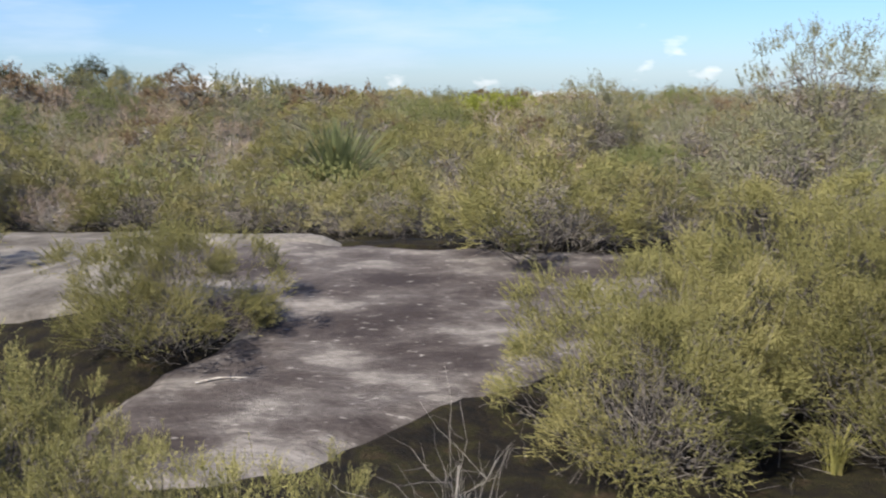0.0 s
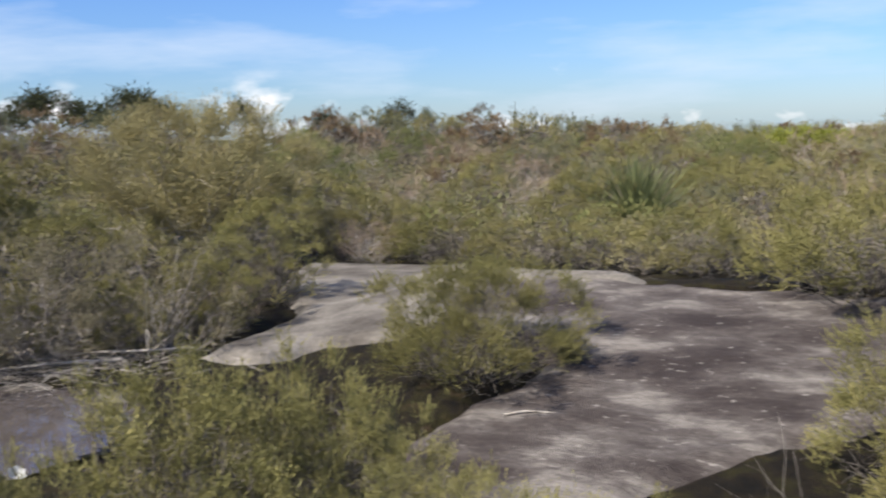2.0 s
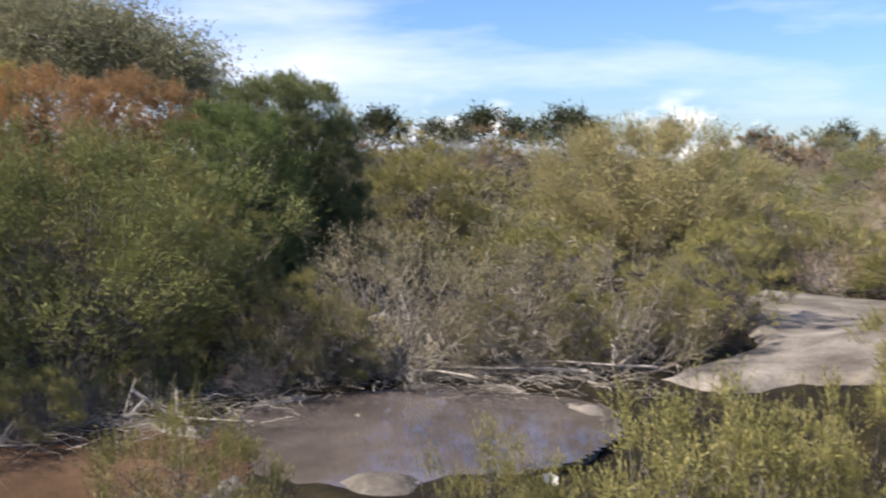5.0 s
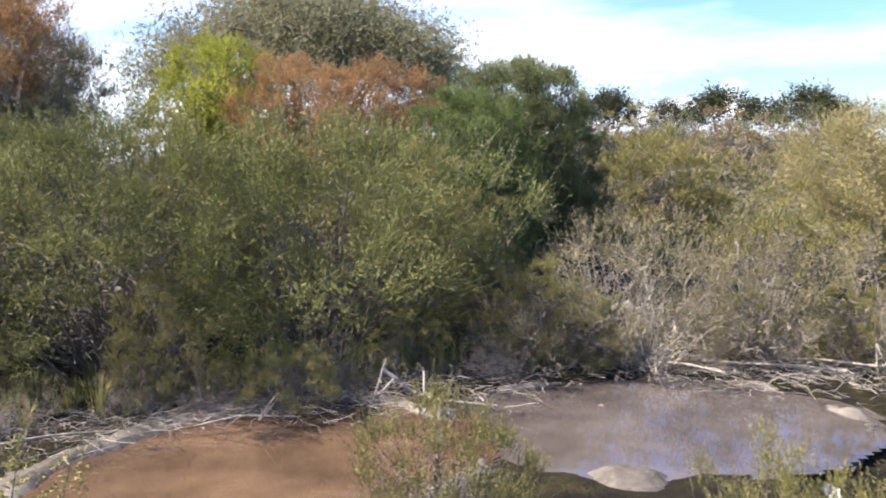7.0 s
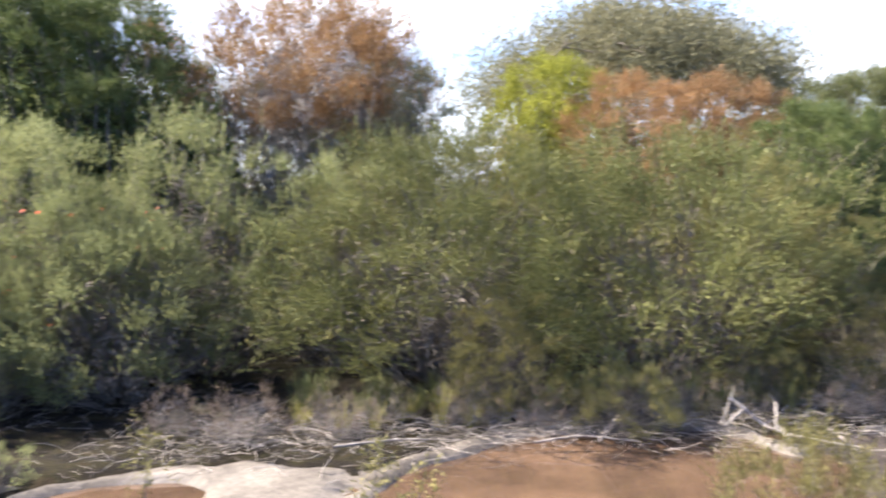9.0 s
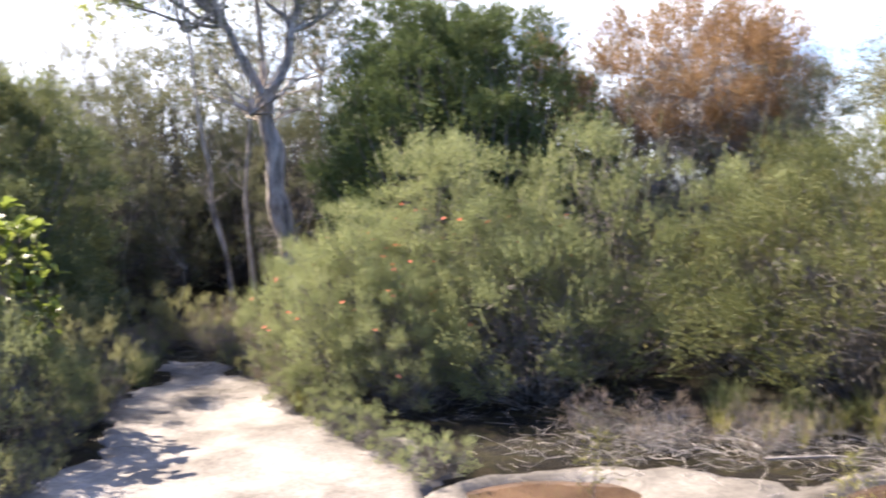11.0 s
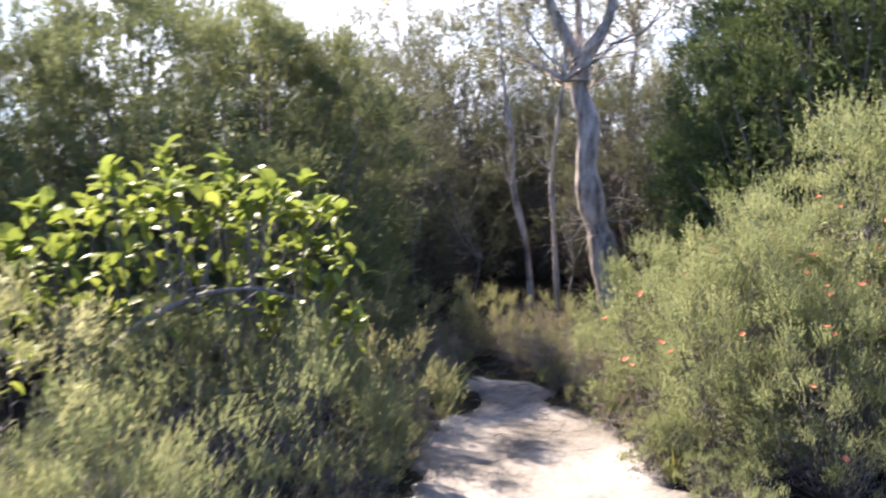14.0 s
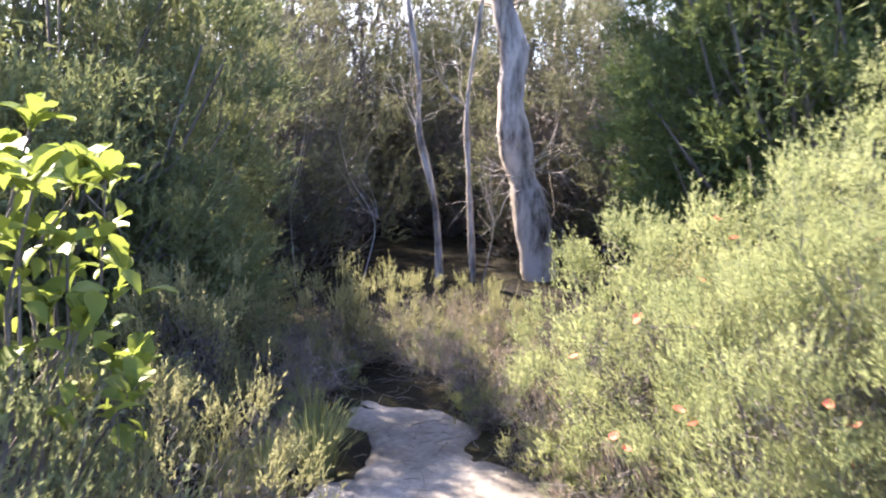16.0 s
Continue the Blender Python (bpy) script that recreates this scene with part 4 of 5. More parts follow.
def track_tree():
    """The paperbark-like tree at the end of the track, sunlit on one side, with two thin stems beside it."""
    rng = np.random.default_rng(77)
    base = Vector((-13.15, -2.98, 0))
    tree = thing("tree", "gnarled pale-barked tree with forked trunk and open crown", "tree", "", *base)
    def rel(*p):
        return [tuple(Vector(q) - base) for q in p]
    limb("trunk", rng, rel((-13.15, -2.96, -0.1), (-13.13, -3.07, 0.67), (-13.12, -3.16, 0.95), (-13.1, -3.25, 1.48), (-13.11, -3.2, 1.95), (-13.09, -3.34, 2.35), (-13.1, -3.29, 2.66)), 0.155, 0.10, tree, sides=14)
    limb("limb", rng, rel((-13.1, -3.29, 2.60), (-13.05, -3.54, 3.03), (-13.01, -3.73, 3.52), (-13.0, -4.1, 4.2), (-12.9, -4.5, 4.9)), 0.075, 0.025, tree)
    limb("limb", rng, rel((-13.1, -3.29, 2.60), (-13.14, -3.0, 3.02), (-13.15, -2.95, 3.5), (-13.3, -2.7, 4.2), (-13.35, -2.5, 5.0)), 0.075, 0.025, tree)
    limb("limb", rng, rel((-13.1, -3.34, 2.45), (-13.3, -3.35, 3.1), (-13.3, -3.4, 4.0), (-13.25, -3.5, 5.2)), 0.05, 0.02, tree)
    leafy = rel((-12.76, -5.2, 4.55), (-12.9, -4.8, 4.95), (-12.8, -5.1, 3.95), (-13.0, -4.5, 4.3), (-13.1, -4.2, 4.75), (-13.1, -4.1, 5.4), (-12.9, -4.8, 5.6), (-12.7, -5.3, 5.1), (-13.2, -3.7, 5.0))
    sparse = rel((-13.26, -3.45, 4.3), (-13.38, -2.8, 4.6), (-13.46, -2.1, 4.7), (-13.48, -1.8, 4.4), (-13.35, -2.9, 4.0), (-13.4, -2.7, 5.4), (-13.3, -3.4, 5.9), (-13.4, -2.2, 5.2), (-13.4, -2.3, 3.9), (-13.5, -1.7, 5.0))
    fan(rng, rel((-13.01, -3.75, 3.5))[0], leafy, 0.035, tree)
    fan(rng, rel((-13.15, -2.95, 3.4))[0], sparse, 0.04, tree)
    crown(rng, "crown", leafy, (0.30, 0.30, 0.22), 200, 12, 0.055, 0.024, LEAF["yellow"], tree, "bright yellow green leafy crown")
    crown(rng, "crown", rel((-13.2, -3.9, 4.5), (-13.3, -3.5, 4.75), (-13.2, -4.1, 5.1), (-13.3, -3.2, 5.2)), (0.30, 0.30, 0.22), 200, 11, 0.05, 0.018, LEAF["dome"], tree, "dense green middle of the crown")
    crown(rng, "crown", leafy + sparse, (0.38, 0.38, 0.30), 210, 10, 0.05, 0.017, LEAF["greyolive"], tree, "sparse grey green crown")
    low = rel(*[(-14.1 - 0.25 * (k % 3), -4.4 + 0.19 * k, 2.95 + 1.3 * ((k * 0.618) % 1)) for k in range(13)])
    fan(rng, rel((-13.15, -3.3, 2.3))[0], low, 0.02, tree)
    crown(rng, "crown", low, (0.30, 0.32, 0.28), 80, 10, 0.045, 0.014, LEAF["greyolive"], tree, "sparse grey green lower crown")
    foot = rel((-13.08, -3.12, 0.95))[0]
    fan(rng, foot, [tuple(np.array(foot) + np.array([rng.uniform(-0.1, 0.35), rng.uniform(-0.45, 0.4), rng.uniform(-0.7, 0.35)])) for _ in range(22)], 0.009, tree, "branchwork", BARK_PALE, 5)
    for nm, pts, r in (("slim_tree", ((-12.89, -3.80, -0.1), (-12.88, -3.87, 0.65), (-12.86, -3.95, 1.28), (-12.85, -3.99, 1.65), (-12.83, -4.04, 2.4), (-12.8, -4.18, 3.4), (-12.8, -4.4, 4.2)), 0.045),
                       ("slim_tree", ((-12.95, -3.52, -0.1), (-12.94, -3.60, 0.85), (-12.93, -3.62, 1.47), (-12.96, -3.47, 2.4), (-12.98, -3.4, 3.0)), 0.038),
                       ("slim_tree", ((-15.37, -2.9, -0.1), (-15.37, -2.99, 1.5), (-15.36, -3.02, 2.6), (-15.37, -2.98, 3.1), (-15.35, -3.2, 3.9)), 0.06)):
        b = Vector((pts[0][0], pts[0][1], 0))
        t = thing(nm, "slim pale crooked stem of a small tree", "tree", "slim trees", *b)
        q = [tuple(Vector(p) - b) for p in pts]
        q = [q[0]] + [tuple(np.array(a) + rng.normal(size=3) * np.array([0.07, 0.085, 0.0])) for a in q[1:]]
        limb("trunk", rng, q, r * 0.8, r * 0.3, t, BARK_TREE, 8, 0.2)
        tips = [tuple(np.array(q[-1]) + rng.normal(size=3) * np.array([0.5, 0.7, 0.35]) + np.array([0, 0, 0.35])) for _ in range(12)]
        fan(rng, q[-2], tips, 0.025, t)
        fan(rng, q[2], [tuple(np.array(q[2]) + rng.normal(size=3) * np.array([0.14, 0.16, 0.2]) + np.array([0, 0, 0.45])) for _ in range(6)], 0.009, t, "branchwork", BARK_PALE, 4)
        crown(rng, "crown", tips, (0.24, 0.26, 0.20), 60, 8, 0.06, 0.018, LEAF["greyolive"], t)


track_tree()


def umbrella_tree(x, y, w, h, seed, mat, label, thick=0.24, limbs=9, size=0.03, dense=1.0):
    """A flat-topped tree: several limbs rise and fan out under a shallow crown."""
    rng = np.random.default_rng(seed)
    z = float(height(x, y))
    tree = thing("umbrella_tree", label, "tree", "flat-topped trees", x, y, z)
    top = []
    for k in range(limbs):
        a = k * 6.283 / limbs + rng.uniform(-0.3, 0.3)
        e = (math.cos(a) * w * 0.33, math.sin(a) * w * 0.33, h * 0.80)
        limb("trunk", rng, [(math.cos(a) * 0.03 * w, math.sin(a) * 0.03 * w, -0.1), (math.cos(a) * w * 0.1, math.sin(a) * w * 0.1, h * 0.4), e], 0.011 * w, 0.004 * w, tree, BARK, 6)
        top.append(e)
    n = int(46 * dense)
    az, rr = rng.uniform(0, 6.283, n), np.sqrt(rng.uniform(0, 1, n)) * 0.5 * w
    zz = h * (1 - thick * 0.35 - thick * 1.3 * (rr / (0.5 * w)) ** 2 * 0.7 + rng.normal(size=n) * 0.03)
    cs = np.stack([np.cos(az) * rr, np.sin(az) * rr, zz], -1)
    for e in top:
        close = cs[np.argsort(np.linalg.norm(cs - np.array(e), axis=1))[:6]]
        fan(rng, e, [tuple(q) for q in close], 0.006 * w, tree, "branchwork", BARK, 5)
    crown(rng, "crown", cs, (0.055 * w, 0.055 * w, 0.06 * h), int(44 * dense), 8, size * w, size * 0.33 * w, mat, tree)
    return tree


umbrella_tree(-13.96, 6.83, 4.7, 3.75, 5, LEAF["greyolive"], "flat-topped grey green tree behind the bushes", 0.30, 11, 0.011, 3.2)
for k, (x, y, w, h) in enumerate(((-21.66, 58.17, 2.5, 3.2), (-44.49, 43.46, 4.6, 3.8), (-42.17, 45.7, 2.6, 3.4), (-39.64, 47.9, 4.6, 4.0), (-35.84, 50.79, 5.3, 3.7),
                                  (-29.51, 52.41, 2.1, 3.45), (-26.03, 56.42, 2.2, 2.5), (-20.16, 58.75, 1.3, 2.8), (-46.5, 39.8, 3.4, 3.4), (-48.6, 36.5, 4.2, 3.6), (-50.5, 33, 4.5, 3.7))):
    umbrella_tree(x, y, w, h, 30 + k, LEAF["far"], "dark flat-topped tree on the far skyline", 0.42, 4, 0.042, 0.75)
for x, y, w, h in ((-13.4, 48.3, 3.2, 2.4), (-23.7, 55.2, 4.1, 2.2), (-18.1, 57.3, 2.4, 2.3), (-8.5, 54, 4, 1.9), (-4, 57, 3.5, 1.7), (-31, 46, 4, 1.9), (-38, 40, 4, 2.0), (6.5, 52, 4, 1.5), (11, 45, 3.5, 1.6)):
    shrub("brown" if 3 < w < 3.3 else "olive", x, y, w, h * 0.85, 0.12, "olive brown shrub on the far skyline")

# ---------------------------------------------------------------- grass tree, sedges, litter


def tuft(name, label, x, y, h, n, seed, lean=0.5, width=0.007, mat=None, base=0.05, category="grass"):
    """A tussock of long bent blades."""
    rng = np.random.default_rng(seed)
    a, s = rng.uniform(0, 6.283, n), rng.uniform(0.5, 1.0, n) * h
    tilt = rng.uniform(0.05, lean, n)
    root = np.stack([np.cos(a), np.sin(a), np.zeros(n)], -1) * rng.uniform(0, base, n)[:, None]
    side = np.stack([-np.sin(a), np.cos(a), np.zeros(n)], -1) * width / 2
    out_way = np.stack([np.cos(a), np.sin(a), np.zeros(n)], -1)
    rows = []
    for t, thin in ((0, 1.0), (0.5, 0.9), (0.85, 0.5)):
        mid = root + out_way * (np.tan(tilt) * s * t ** 1.7)[:, None] + np.array([0, 0, 1.0]) * (s * t * (1 - 0.25 * t * tilt))[:, None]
        rows += [mid - side * thin, mid + side * thin]
    tip = root + out_way * (np.tan(tilt) * s)[:, None] + np.array([0, 0, 1.0]) * (s * (1 - 0.3 * tilt))[:, None]
    v = np.stack(rows + [tip], 1)
    i = (np.arange(n) * 7)[:, None]
    tri = np.concatenate([i + np.array([[p, q, r]]) for p, q, r in ((0, 1, 2), (1, 3, 2), (2, 3, 4), (3, 5, 4), (4, 5, 6))])
    me = raw_mesh("blade", v.reshape(-1, 3), tri)
    ob = put_mesh(name, me, mat or LEAF["sedge"])
    ob.location = (x, y, float(height(x, y)) - 0.02)
    return tagged(ob, label, category, "tussocks")


tuft("grass_tree", "green grass tree with a spray of stiff blades", -1.75, 14.1, 1.5, 620, 1, 0.9, 0.021, LEAF["dome"], 0.1, "grass tree")
rng = np.random.default_rng(50)
for k in range(24):
    u = rng.uniform(0.15, 1)
    x, y = -6.45 + 0.9 * u ** 1.5 + rng.uniform(-0.45, 0.3), 0.0 + 4.2 * u
    tuft("sedge_tuft", "tuft of thin green and straw sedge at pool edge", x, y, rng.uniform(0.12, 0.32), rng.integers(12, 34), 60 + k, rng.uniform(0.4, 0.9))
for k in range(30):
    u = k / 29
    x, y = -6.45 + 0.95 * u ** 1.5 + rng.uniform(-0.35, 0.3), 0.75 + 3.6 * u + rng.uniform(-0.2, 0.2)
    tuft("sedge_tuft", "dark green sedge tussock under the tall bushes", x, y, rng.uniform(0.16, 0.38), rng.integers(25, 70), 250 + k, rng.uniform(0.35, 0.7), 0.006, LEAF["dome"], 0.08)
for k, (x, y, h) in enumerate(((-8.76, -3.52, 0.28), (-8.75, -2.42, 0.24), (-9.4, -2.5, 0.22), (-8.2, -3.75, 0.24), (1.95, 4.15, 0.4), (2.15, 4.05, 0.35), (1.7, 4.3, 0.3), (-9.2, -3.75, 0.25), (-7.3, -1.9, 0.2))):
    tuft("sedge_tuft", "tuft of thin green and straw sedge on bare ground", x, y, h, 60, 120 + k, 0.7)
for k, (x, y, h, n) in enumerate(((-8.32, -3.36, 0.34, 150), (-8.42, -2.34, 0.30, 110), (-8.12, -3.50, 0.28, 90), (-8.62, -3.44, 0.26, 90), (-9.5, -2.7, 0.3, 80), (-8.9, -2.45, 0.25, 80))):
    tuft("sedge_tuft", "dark green sedge tussock at the track edge", x, y, h, n, 150 + k, 0.75, 0.008, LEAF["dome"], 0.07)


for k in range(20):
    u = k / 19
    x, y = -6.25 + 1.0 * u ** 1.4 + rng.uniform(-0.3, 0.12), 0.0 + 4.6 * u + rng.uniform(-0.15, 0.15)
    shrub("scrub" if k % 2 else "deadbush", x, y, rng.uniform(0.35, 0.6), rng.uniform(0.12, 0.28), 0.25, "low heap of dead grey twigs at pool edge")
for x, y, w, h in ((-5.55, 2.35, 0.6, 0.36), (-5.2, 4.4, 0.6, 0.5), (-4.75, 5.3, 0.55, 0.5), (-4.2, 5.75, 0.6, 0.55), (-5.5, 4.2, 0.7, 0.75), (-5.9, 3.4, 0.5, 0.4), (-3.95, 6.3, 0.6, 0.6)):
    shrub("kunzea", x, y, w, h, 0.45, "small bright green shrub among dead twigs")


def sticks(name, label, spots, count, seed, mat, long=0.20, thick=0.0024):
    """Loose dry twigs strewn over the ground round the given spots (x, y, reach across, reach along)."""
    rng = np.random.default_rng(seed)
    lines = []
    for _ in range(count):
        cx, cy, rx, ry = spots[rng.integers(len(spots))]
        x, y = cx + rng.normal() * rx, cy + rng.normal() * ry
        a, ln = rng.uniform(0, 6.283), long * rng.uniform(0.3, 1.6)
        z = float(height(x, y)) + 0.012
        e = (x + math.cos(a) * ln, y + math.sin(a) * ln, z + rng.uniform(-0.02, 0.10) * min(1, ln * 3))
        lines.append((bent(rng, (x, y, z), e, 4, -0.03, 0.06), np.linspace(thick, thick * 0.4, 4) * rng.uniform(0.6, 1.4)))
    v, f = tubes(lines, 4)
    return tagged(put_mesh(name, raw_mesh(name, v, f, True), mat), label, "litter", kind="stuff")


POOL_EDGE = [(-6.1, 0.2, 0.25, 0.4), (-5.95, 1.0, 0.25, 0.4), (-5.75, 1.9, 0.22, 0.4), (-5.5, 2.7, 0.25, 0.35), (-5.3, 3.6, 0.3, 0.4), (-4.7, 4.9, 0.4, 0.25), (-4.1, 5.3, 0.4, 0.2)]
sticks("twig_litter", "pale dry twigs strewn along the pool edge", POOL_EDGE, 1100, 5, BARK_PALE, 0.17, 0.0020)
sticks("twig_litter", "brown dry twigs strewn along the pool edge", POOL_EDGE, 1400, 6, BARK, 0.17, 0.0022)
sticks("twig_litter", "dry twigs under the bushes beside rock", [(0.9, 4.45, 0.4, 0.2), (1.9, 4.6, 0.35, 0.25), (-1.6, 8.6, 1.2, 0.3), (1.2, 7.9, 0.8, 0.3), (-3.7, 10.4, 0.8, 0.2)], 360, 7, BARK, 0.18, 0.0017)
sticks("twig_litter", "twigs and leaf litter beside the sandy track", [(-9.3, -2.6, 0.4, 0.3), (-8.8, -3.7, 0.5, 0.2), (-7.3, -1.0, 0.5, 0.3), (-6.9, 0.0, 0.4, 0.4), (-9.9, -3.4, 0.4, 0.3), (-8.3, -3.0, 0.7, 0.4), (-6.8, -3.4, 0.7, 0.25)], 640, 8, BARK, 0.13, 0.0022)


def fallen_branch(label, pts, r, seed, offshoots=4, mat=BARK_PALE):
    rng = np.random.default_rng(seed)
    base = Vector(pts[0])
    ob = thing("fallen_branch", label, "branch", "fallen branches", *base)
    q = [tuple(Vector(p) - base) for p in pts]
    limb("stick", rng, q, r, r * 0.35, ob, mat, 6, 0.12)
    for _ in range(offshoots):
        s = np.array(q[rng.integers(1, len(q))]) * rng.uniform(0.6, 1)
        limb("twig", rng, [tuple(s), tuple(s + rng.normal(size=3) * 0.07 + np.array([0, 0, 0.05])), tuple(s + rng.normal(size=3) * 0.10 + np.array([0, 0, 0.10]))], r * 0.5, r * 0.15, ob, mat, 5, 0.05)
    return ob


PALE = "bleached white fallen branch lying by the pool"
fallen_branch(PALE, ((-5.23, 2.78, 0.22), (-5.17, 2.85, 0.15), (-5.12, 2.93, 0.07), (-5.03, 3.06, 0.03), (-4.84, 3.3, 0.0)), 0.014, 1, 6)
fallen_branch(PALE, ((-4.05, 5.45, 0.02), (-4.3, 5.2, 0.05), (-4.55, 5.12, 0.03), (-4.85, 4.95, 0.02)), 0.014, 2)
fallen_branch(PALE, ((-3.75, 5.85, 0.02), (-3.95, 5.55, 0.06), (-4.3, 5.5, 0.05), (-4.6, 5.3, 0.03)), 0.013, 3)
fallen_branch(PALE, ((-4.5, 4.85, 0.02), (-4.75, 4.7, 0.06), (-5.0, 4.65, 0.03)), 0.012, 4, 3)
fallen_branch(PALE, ((-5.75, 0.75, 0.02), (-5.7, 1.1, 0.04), (-5.6, 1.4, 0.03)), 0.008, 5, 2, BARK_GREY)
fallen_branch(PALE, ((-5.45, 1.75, 0.02), (-5.4, 2.0, 0.05), (-5.25, 2.25, 0.03)), 0.008, 6, 3, BARK_GREY)
fallen_branch("short pale stick lying on bare rock", ((-1.38, 5.16, -0.10), (-1.28, 5.2, -0.085), (-1.2, 5.21, -0.085), (-1.1, 5.22, -0.09)), 0.009, 7, 0)
fallen_branch("grey dead branch resting among low bushes", ((-6.05, -4.15, 0.75), (-6.16, -4.03, 0.88), (-6.28, -3.84, 0.97), (-6.39, -3.64, 0.99), (-6.5, -3.5, 0.93)), 0.018, 8, 5, BARK)


def dead_sapling(x, y, h, seed, label):
    rng = np.random.default_rng(seed)
    ob = thing("dead_sapling", label, "branch", "dead saplings", x, y, float(height(x, y)))
    lean = rng.normal(size=(2, 2)) * 0.09 * h
    limb("stick", rng, [(0, 0, -0.05), (*lean[0], h * 0.4), (*lean[1], h * 0.7), (*(lean[1] * 1.8), h)], 0.006, 0.002, ob, BARK_PALE, 5, 0.1)
    fan(rng, (*lean[0], h * 0.42), [tuple(np.array([*lean[1], h * 0.8]) + rng.normal(size=3) * h * 0.085) for _ in range(7)], 0.003, ob, "branchwork", BARK_PALE, 4)


dead_sapling(0.02, 2.72, 0.5, 1, "bare grey dead twig standing in low heath")
dead_sapling(0.1, 2.72, 0.36, 2, "bare grey dead twig standing in low heath")
for k, (x, y, h) in enumerate(((-12.3, -4.9, 1.6), (-12.5, -4.4, 1.3), (-12.6, -3.4, 1.2), (-12.4, -5.5, 1.5))):
    dead_sapling(x, y, h, 10 + k, "pale dead sapling in front of the thicket")

for k, (x, y, h) in enumerate(((-4.94, -0.2, 0.42), (-4.27, 0.6, 0.42), (-4.2, 0.75, 0.34))):
    r = np.random.default_rng(200 + k)
    sap = thing("seedling", "small green leafy seedling on wet rock", "plant", "seedlings", x, y, 0.0)
    limb("stick", r, [(0, 0, -0.05), (0.01, 0.01, h * 0.5), (0.03, 0.05, h)], 0.005, 0.002, sap, BARK, 5, 0.05)
    crown(r, "foliage", [(0.01, 0.01, h * 0.5), (0.02, 0.03, h * 0.75), (0.03, 0.05, h * 0.95)], (0.03, 0.03, 0.05), 14, 8, 0.022, 0.008, LEAF["kunzea"], sap)

# low mossy mound where the track ends
mx, my = np.arange(-0.22, 0.23, 0.03), np.arange(-0.13, 0.14, 0.03)
MX, MY = np.meshgrid(mx, my)
rim = 1 - (MX / 0.19) ** 2 - (MY / 0.10) ** 2 + 0.3 * rough_field(MX, MY, 4, 0.25)
moss = put_mesh("moss_patch", grid_mesh("moss_patch", mx, my, 0.03 * np.clip(rim, -0.5, 1) + 0.008 * rough_field(MX, MY, 9, 0.2), rim > -0.3),
                ground_material("bright moss", [(0.3, (0.10, 0.11, 0.02)), (0.7, (0.28, 0.28, 0.05))], 9, 60, 0.02))
moss.matrix_world = pose(-9.5, -2.92, -0.01, 0, 0, 15)
tagged(moss, "bright yellow green moss patch at track edge", "moss")

# ---------------------------------------------------------------- broad-leaved shrub beside the track


def broad_leaf_mesh():
    """A blunt leaf, folded along its midrib and bent back."""
    bm = bmesh.new()
    rows = []
    for t, w in ((0.0, 0.10), (0.25, 0.55), (0.55, 1.0), (0.82, 0.85), (1.0, 0.25)):
        z, y = 0.02 * math.sin(t * 2.6), 0.092 * t
        rows.append([bm.verts.new((s * 0.031 * w, y, z + abs(s) * 0.008)) for s in (-1, 0, 1)])
    for a, b in zip(rows, rows[1:]):
        for k in (0, 1):
            bm.faces.new((a[k], a[k + 1], b[k + 1], b[k]))
    me = bpy.data.meshes.new("leaf")
    bm.to_mesh(me)
    bm.free()
    me.materials.append(LEAF["broad"])
    return me


def broad_shrub(cx, cy, seed, whorls, rest, reach, top, deep, label):
    """Leaves stand in whorls at the ends of crooked branches, over a mass of older leaves. reach: half its width."""
    rng = np.random.default_rng(seed)
    me = broad_leaf_mesh()
    ob = thing("broadleaf_shrub", label, "shrub", "broad-leaved shrubs", cx, cy, 0.0)
    def place(u, w, z):
        return np.array([-0.64 * u - 0.53 * w, 1.0 * u - 0.38 * w, 0]) * reach + np.array([0, 0, z])
    lines = []
    for k in range(whorls):
        u, w = rng.uniform(-1, 1), rng.uniform(-1, 1)
        z = top * (1 - 0.19 * u * u - 0.09 * abs(w)) - deep * rng.uniform(0, 1) ** 1.6
        p = place(u, w, z)
        lines.append((bent(rng, (-0.1 * u, 0.25 * u, -0.05), p, 6, 0.10, 0.05), np.linspace(0.014, 0.004, 6)))
        for j in range(6):
            lf = new("leaf", me)
            lf.parent = ob
            lf.location = p + np.array([0, 0, rng.uniform(-0.05, 0.02)])
            lf.rotation_euler = Euler((radians(rng.uniform(-5, 68)), radians(rng.uniform(-20, 20)), j * 1.05 + rng.uniform(0, 0.5)))
            lf.scale = [rng.uniform(0.85, 1.4)] * 3
    shape = np.array([q.co[:] for q in me.vertices])
    quads = np.array([list(q.vertices) for q in me.polygons])
    more, faces = [], []
    for k in range(rest):
        u, w = rng.uniform(-1, 1), rng.uniform(-1, 1)
        z = top * (0.95 - 0.19 * u * u - 0.08 * abs(w)) - 1.2 * deep * rng.uniform(0, 1) ** 1.3
        turn = np.array(Euler((radians(rng.uniform(-10, 70)), radians(rng.uniform(-25, 25)), rng.uniform(0, 6.283))).to_matrix())
        faces.append(quads + len(shape) * k)
        more.append(shape @ turn.T * rng.uniform(0.7, 1.15) + place(u, w, z))
    tagged(put_mesh("leaf_mass", raw_mesh("leaf_mass", np.concatenate(more), np.concatenate(faces), True), LEAF["broad"], ob), kind="stuff")
    v, f = tubes(lines, 5)
    tagged(put_mesh("branchwork", raw_mesh("branchwork", v, f, True), BARK, ob), kind="stuff")


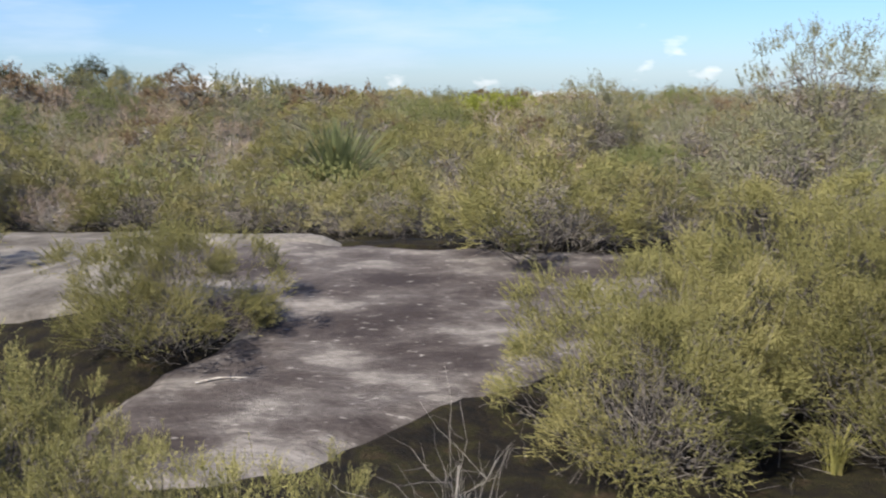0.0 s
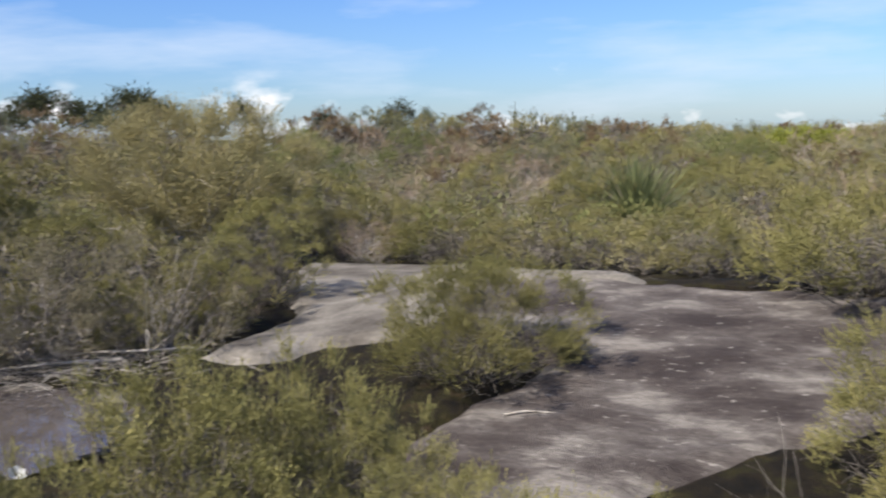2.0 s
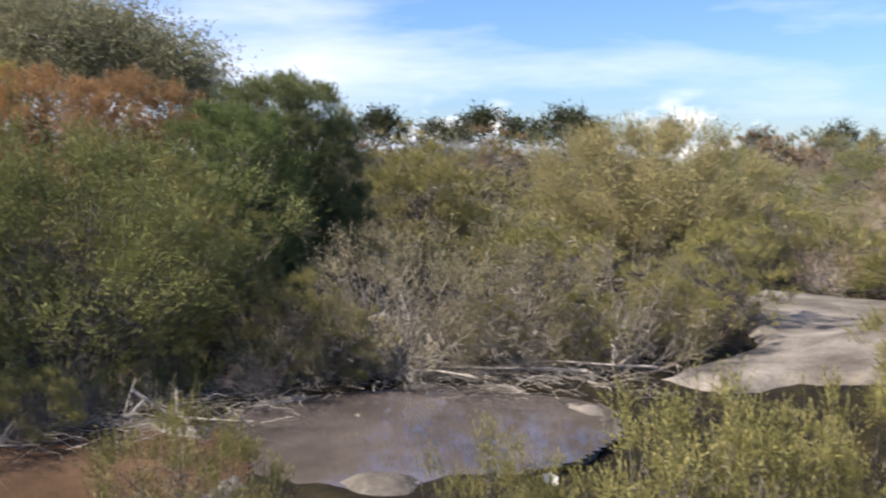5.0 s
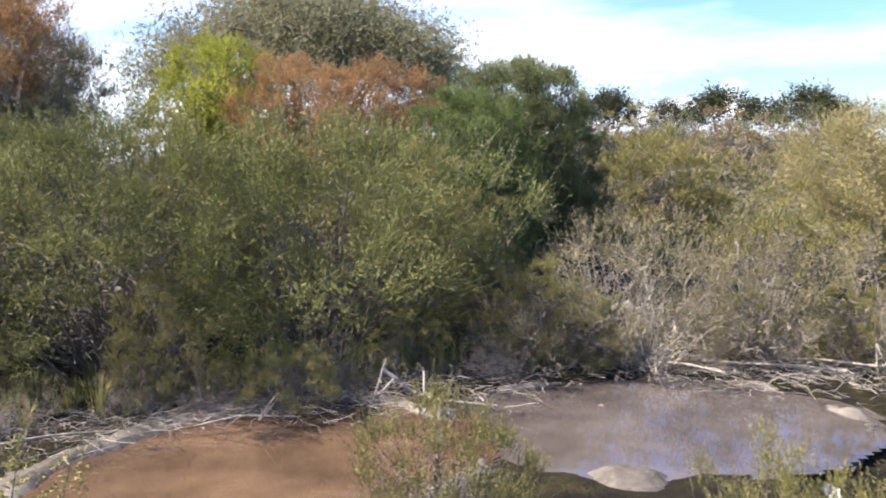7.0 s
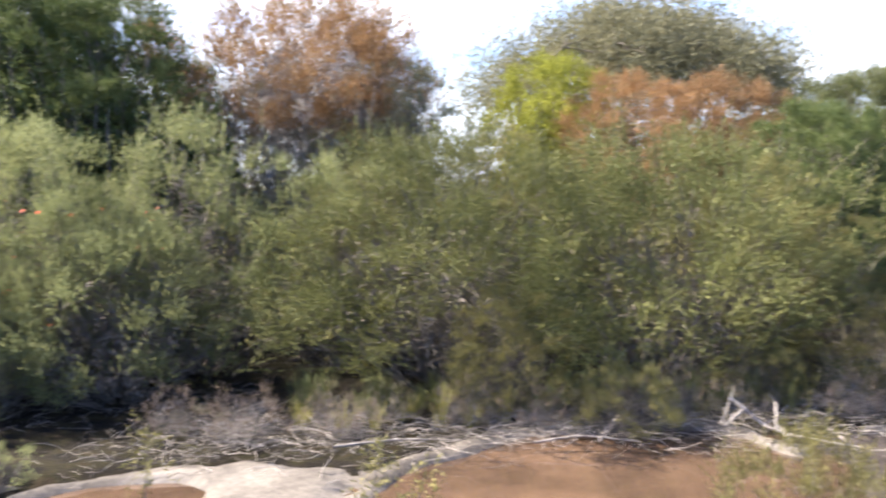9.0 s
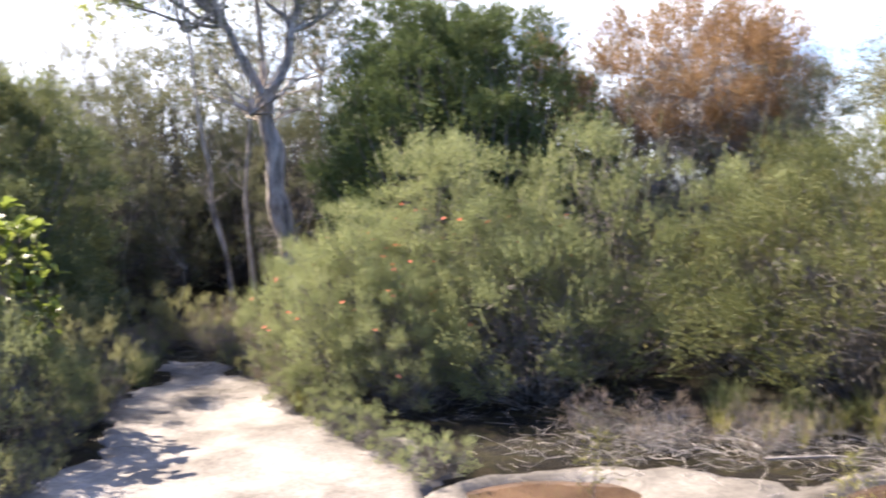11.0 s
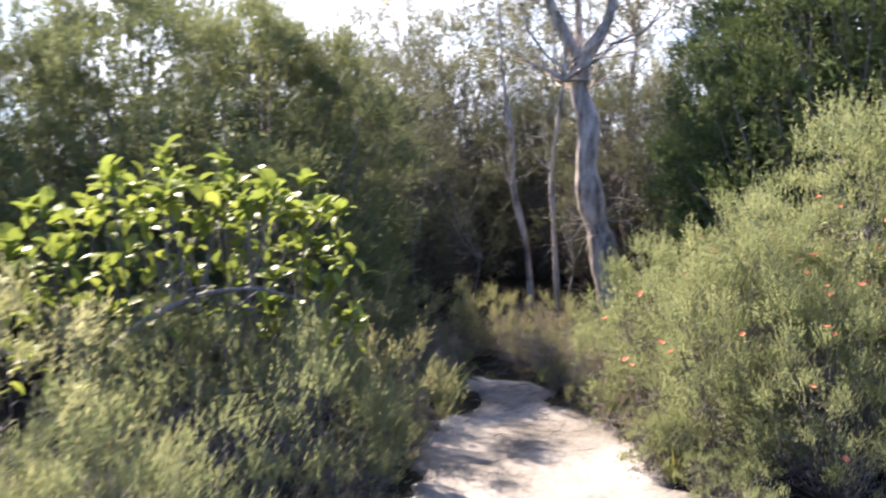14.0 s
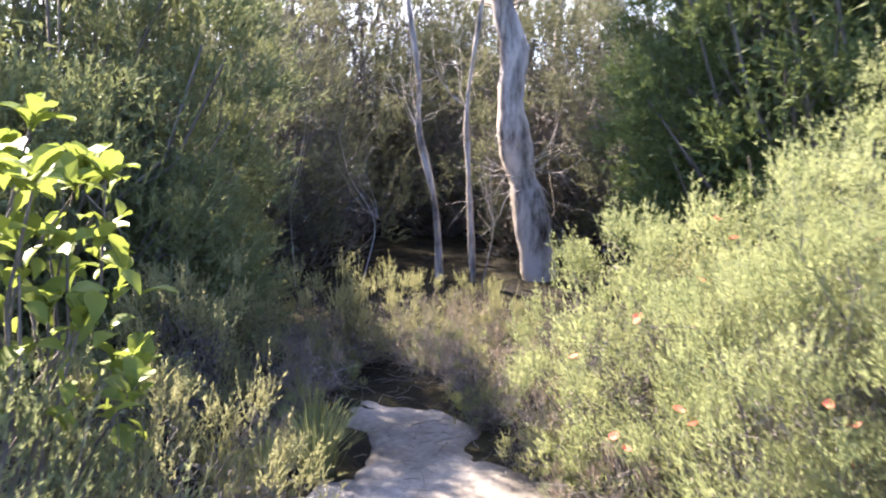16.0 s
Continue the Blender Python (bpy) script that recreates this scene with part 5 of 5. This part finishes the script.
broad_shrub(-6.75, -4.2, 91, 64, 480, 0.70, 1.58, 0.62, "shrub with glossy broad leaves in upright whorls")
broad_shrub(-7.1, -6.85, 92, 36, 260, 0.38, 2.6, 0.9, "tall thin shrub with glossy broad leaves in whorls")

# ---------------------------------------------------------------- far heath: one unbroken cover of low bushes


def heath_cover(name, label, seed, yaw0, yaw1, r0, r1, count, tall, wide, tufts, mat):
    """Low bushes side by side, each a dome of leafy tufts."""
    rng = np.random.default_rng(seed)
    yaw = np.radians(rng.uniform(yaw0, yaw1, count))
    r = np.sqrt(rng.uniform(r0 ** 2, r1 ** 2, count))
    x, y = -np.sin(yaw) * r, np.cos(yaw) * r
    free = np.maximum.reduce([inside(x, y, MAIN_SLAB), inside(x, y, PALE_SLAB), blobs(x, y, SHELF), blobs(x, y, TRACK)]) < -0.5
    free &= np.hypot(x + 6.3, y - 9.8) > 2.0      # room for the large rounded bush
    x, y, r = x[free], y[free], r[free]
    n, per = len(x), 28
    h, w = tall * rng.uniform(0.4, 1.35, n), wide * rng.uniform(0.6, 1.4, n) * (0.7 + r / r1 * 0.6)
    az, up = rng.uniform(0, 6.283, (n, tufts)), rng.uniform(0, 1, (n, tufts)) ** 0.7
    fl = np.sqrt(np.clip(1 - up ** 2.2, 0, 1)) * rng.uniform(0.75, 1.1, (n, tufts)) * 0.46
    c = np.stack([x[:, None] + np.cos(az) * fl * w[:, None], y[:, None] + np.sin(az) * fl * w[:, None], (height(x, y) - 0.05)[:, None] + up * h[:, None] * 0.9], -1)
    out_way = unit(np.stack([np.cos(az) * fl * 2, np.sin(az) * fl * 2, 0.5 + up], -1))
    size = (0.13 * w)[:, None, None, None]
    root = c[:, :, None] + unit(out_way[:, :, None] * 0.5 + rng.normal(size=(n, tufts, per, 3))) * size * rng.uniform(0.2, 1, (n, tufts, per, 1))
    d = unit(out_way[:, :, None] + rng.normal(size=(n, tufts, per, 3)) * 0.5 + np.array([0, 0, 0.4]))
    s = unit(np.cross(d, rng.normal(size=(n, tufts, per, 3))))
    ln = (0.032 + 0.0015 * r)[:, None, None, None] * rng.uniform(0.7, 1.3, (n, tufts, per, 1))
    tri = np.stack([root - s * ln * 0.15, root + s * ln * 0.15, root + d * ln], 3).reshape(-1, 3)
    return tagged(put_mesh(name, tri_mesh(name, tri), mat), label, "heath", kind="stuff")


for k, (leaf, text, near_count, far_count) in enumerate((("kunzea", "dense low green heath bushes", 70, 120), ("kunzeadark", "dense low dark green heath bushes", 75, 130), ("olive", "dense low olive heath bushes", 80, 220),
                                                         ("greyolive", "dense low grey green heath bushes", 90, 170), ("scrub", "dull straw coloured heath bushes", 60, 130),
                                                         ("rust", "rust brown heath bushes", 16, 110))):
    heath_cover("far_heath", text, 11 + k, -42, 62, 9.8, 26, near_count, 0.62, 1.3, 26, LEAF[leaf])
    heath_cover("far_heath", text, 21 + k, -42, 66, 24, 64, far_count, 1.05, 2.7, 20, LEAF[leaf])
heath_cover("far_heath", "dense taller heath behind the near bushes", 3, 58, 175, 15.5, 34, 420, 1.7, 2.4, 16, LEAF["thicket"])
heath_cover("near_heath", "low heath filling the ground between bushes", 4, 62, 92, 7.6, 15, 110, 0.9, 1.2, 20, LEAF["kunzea"])
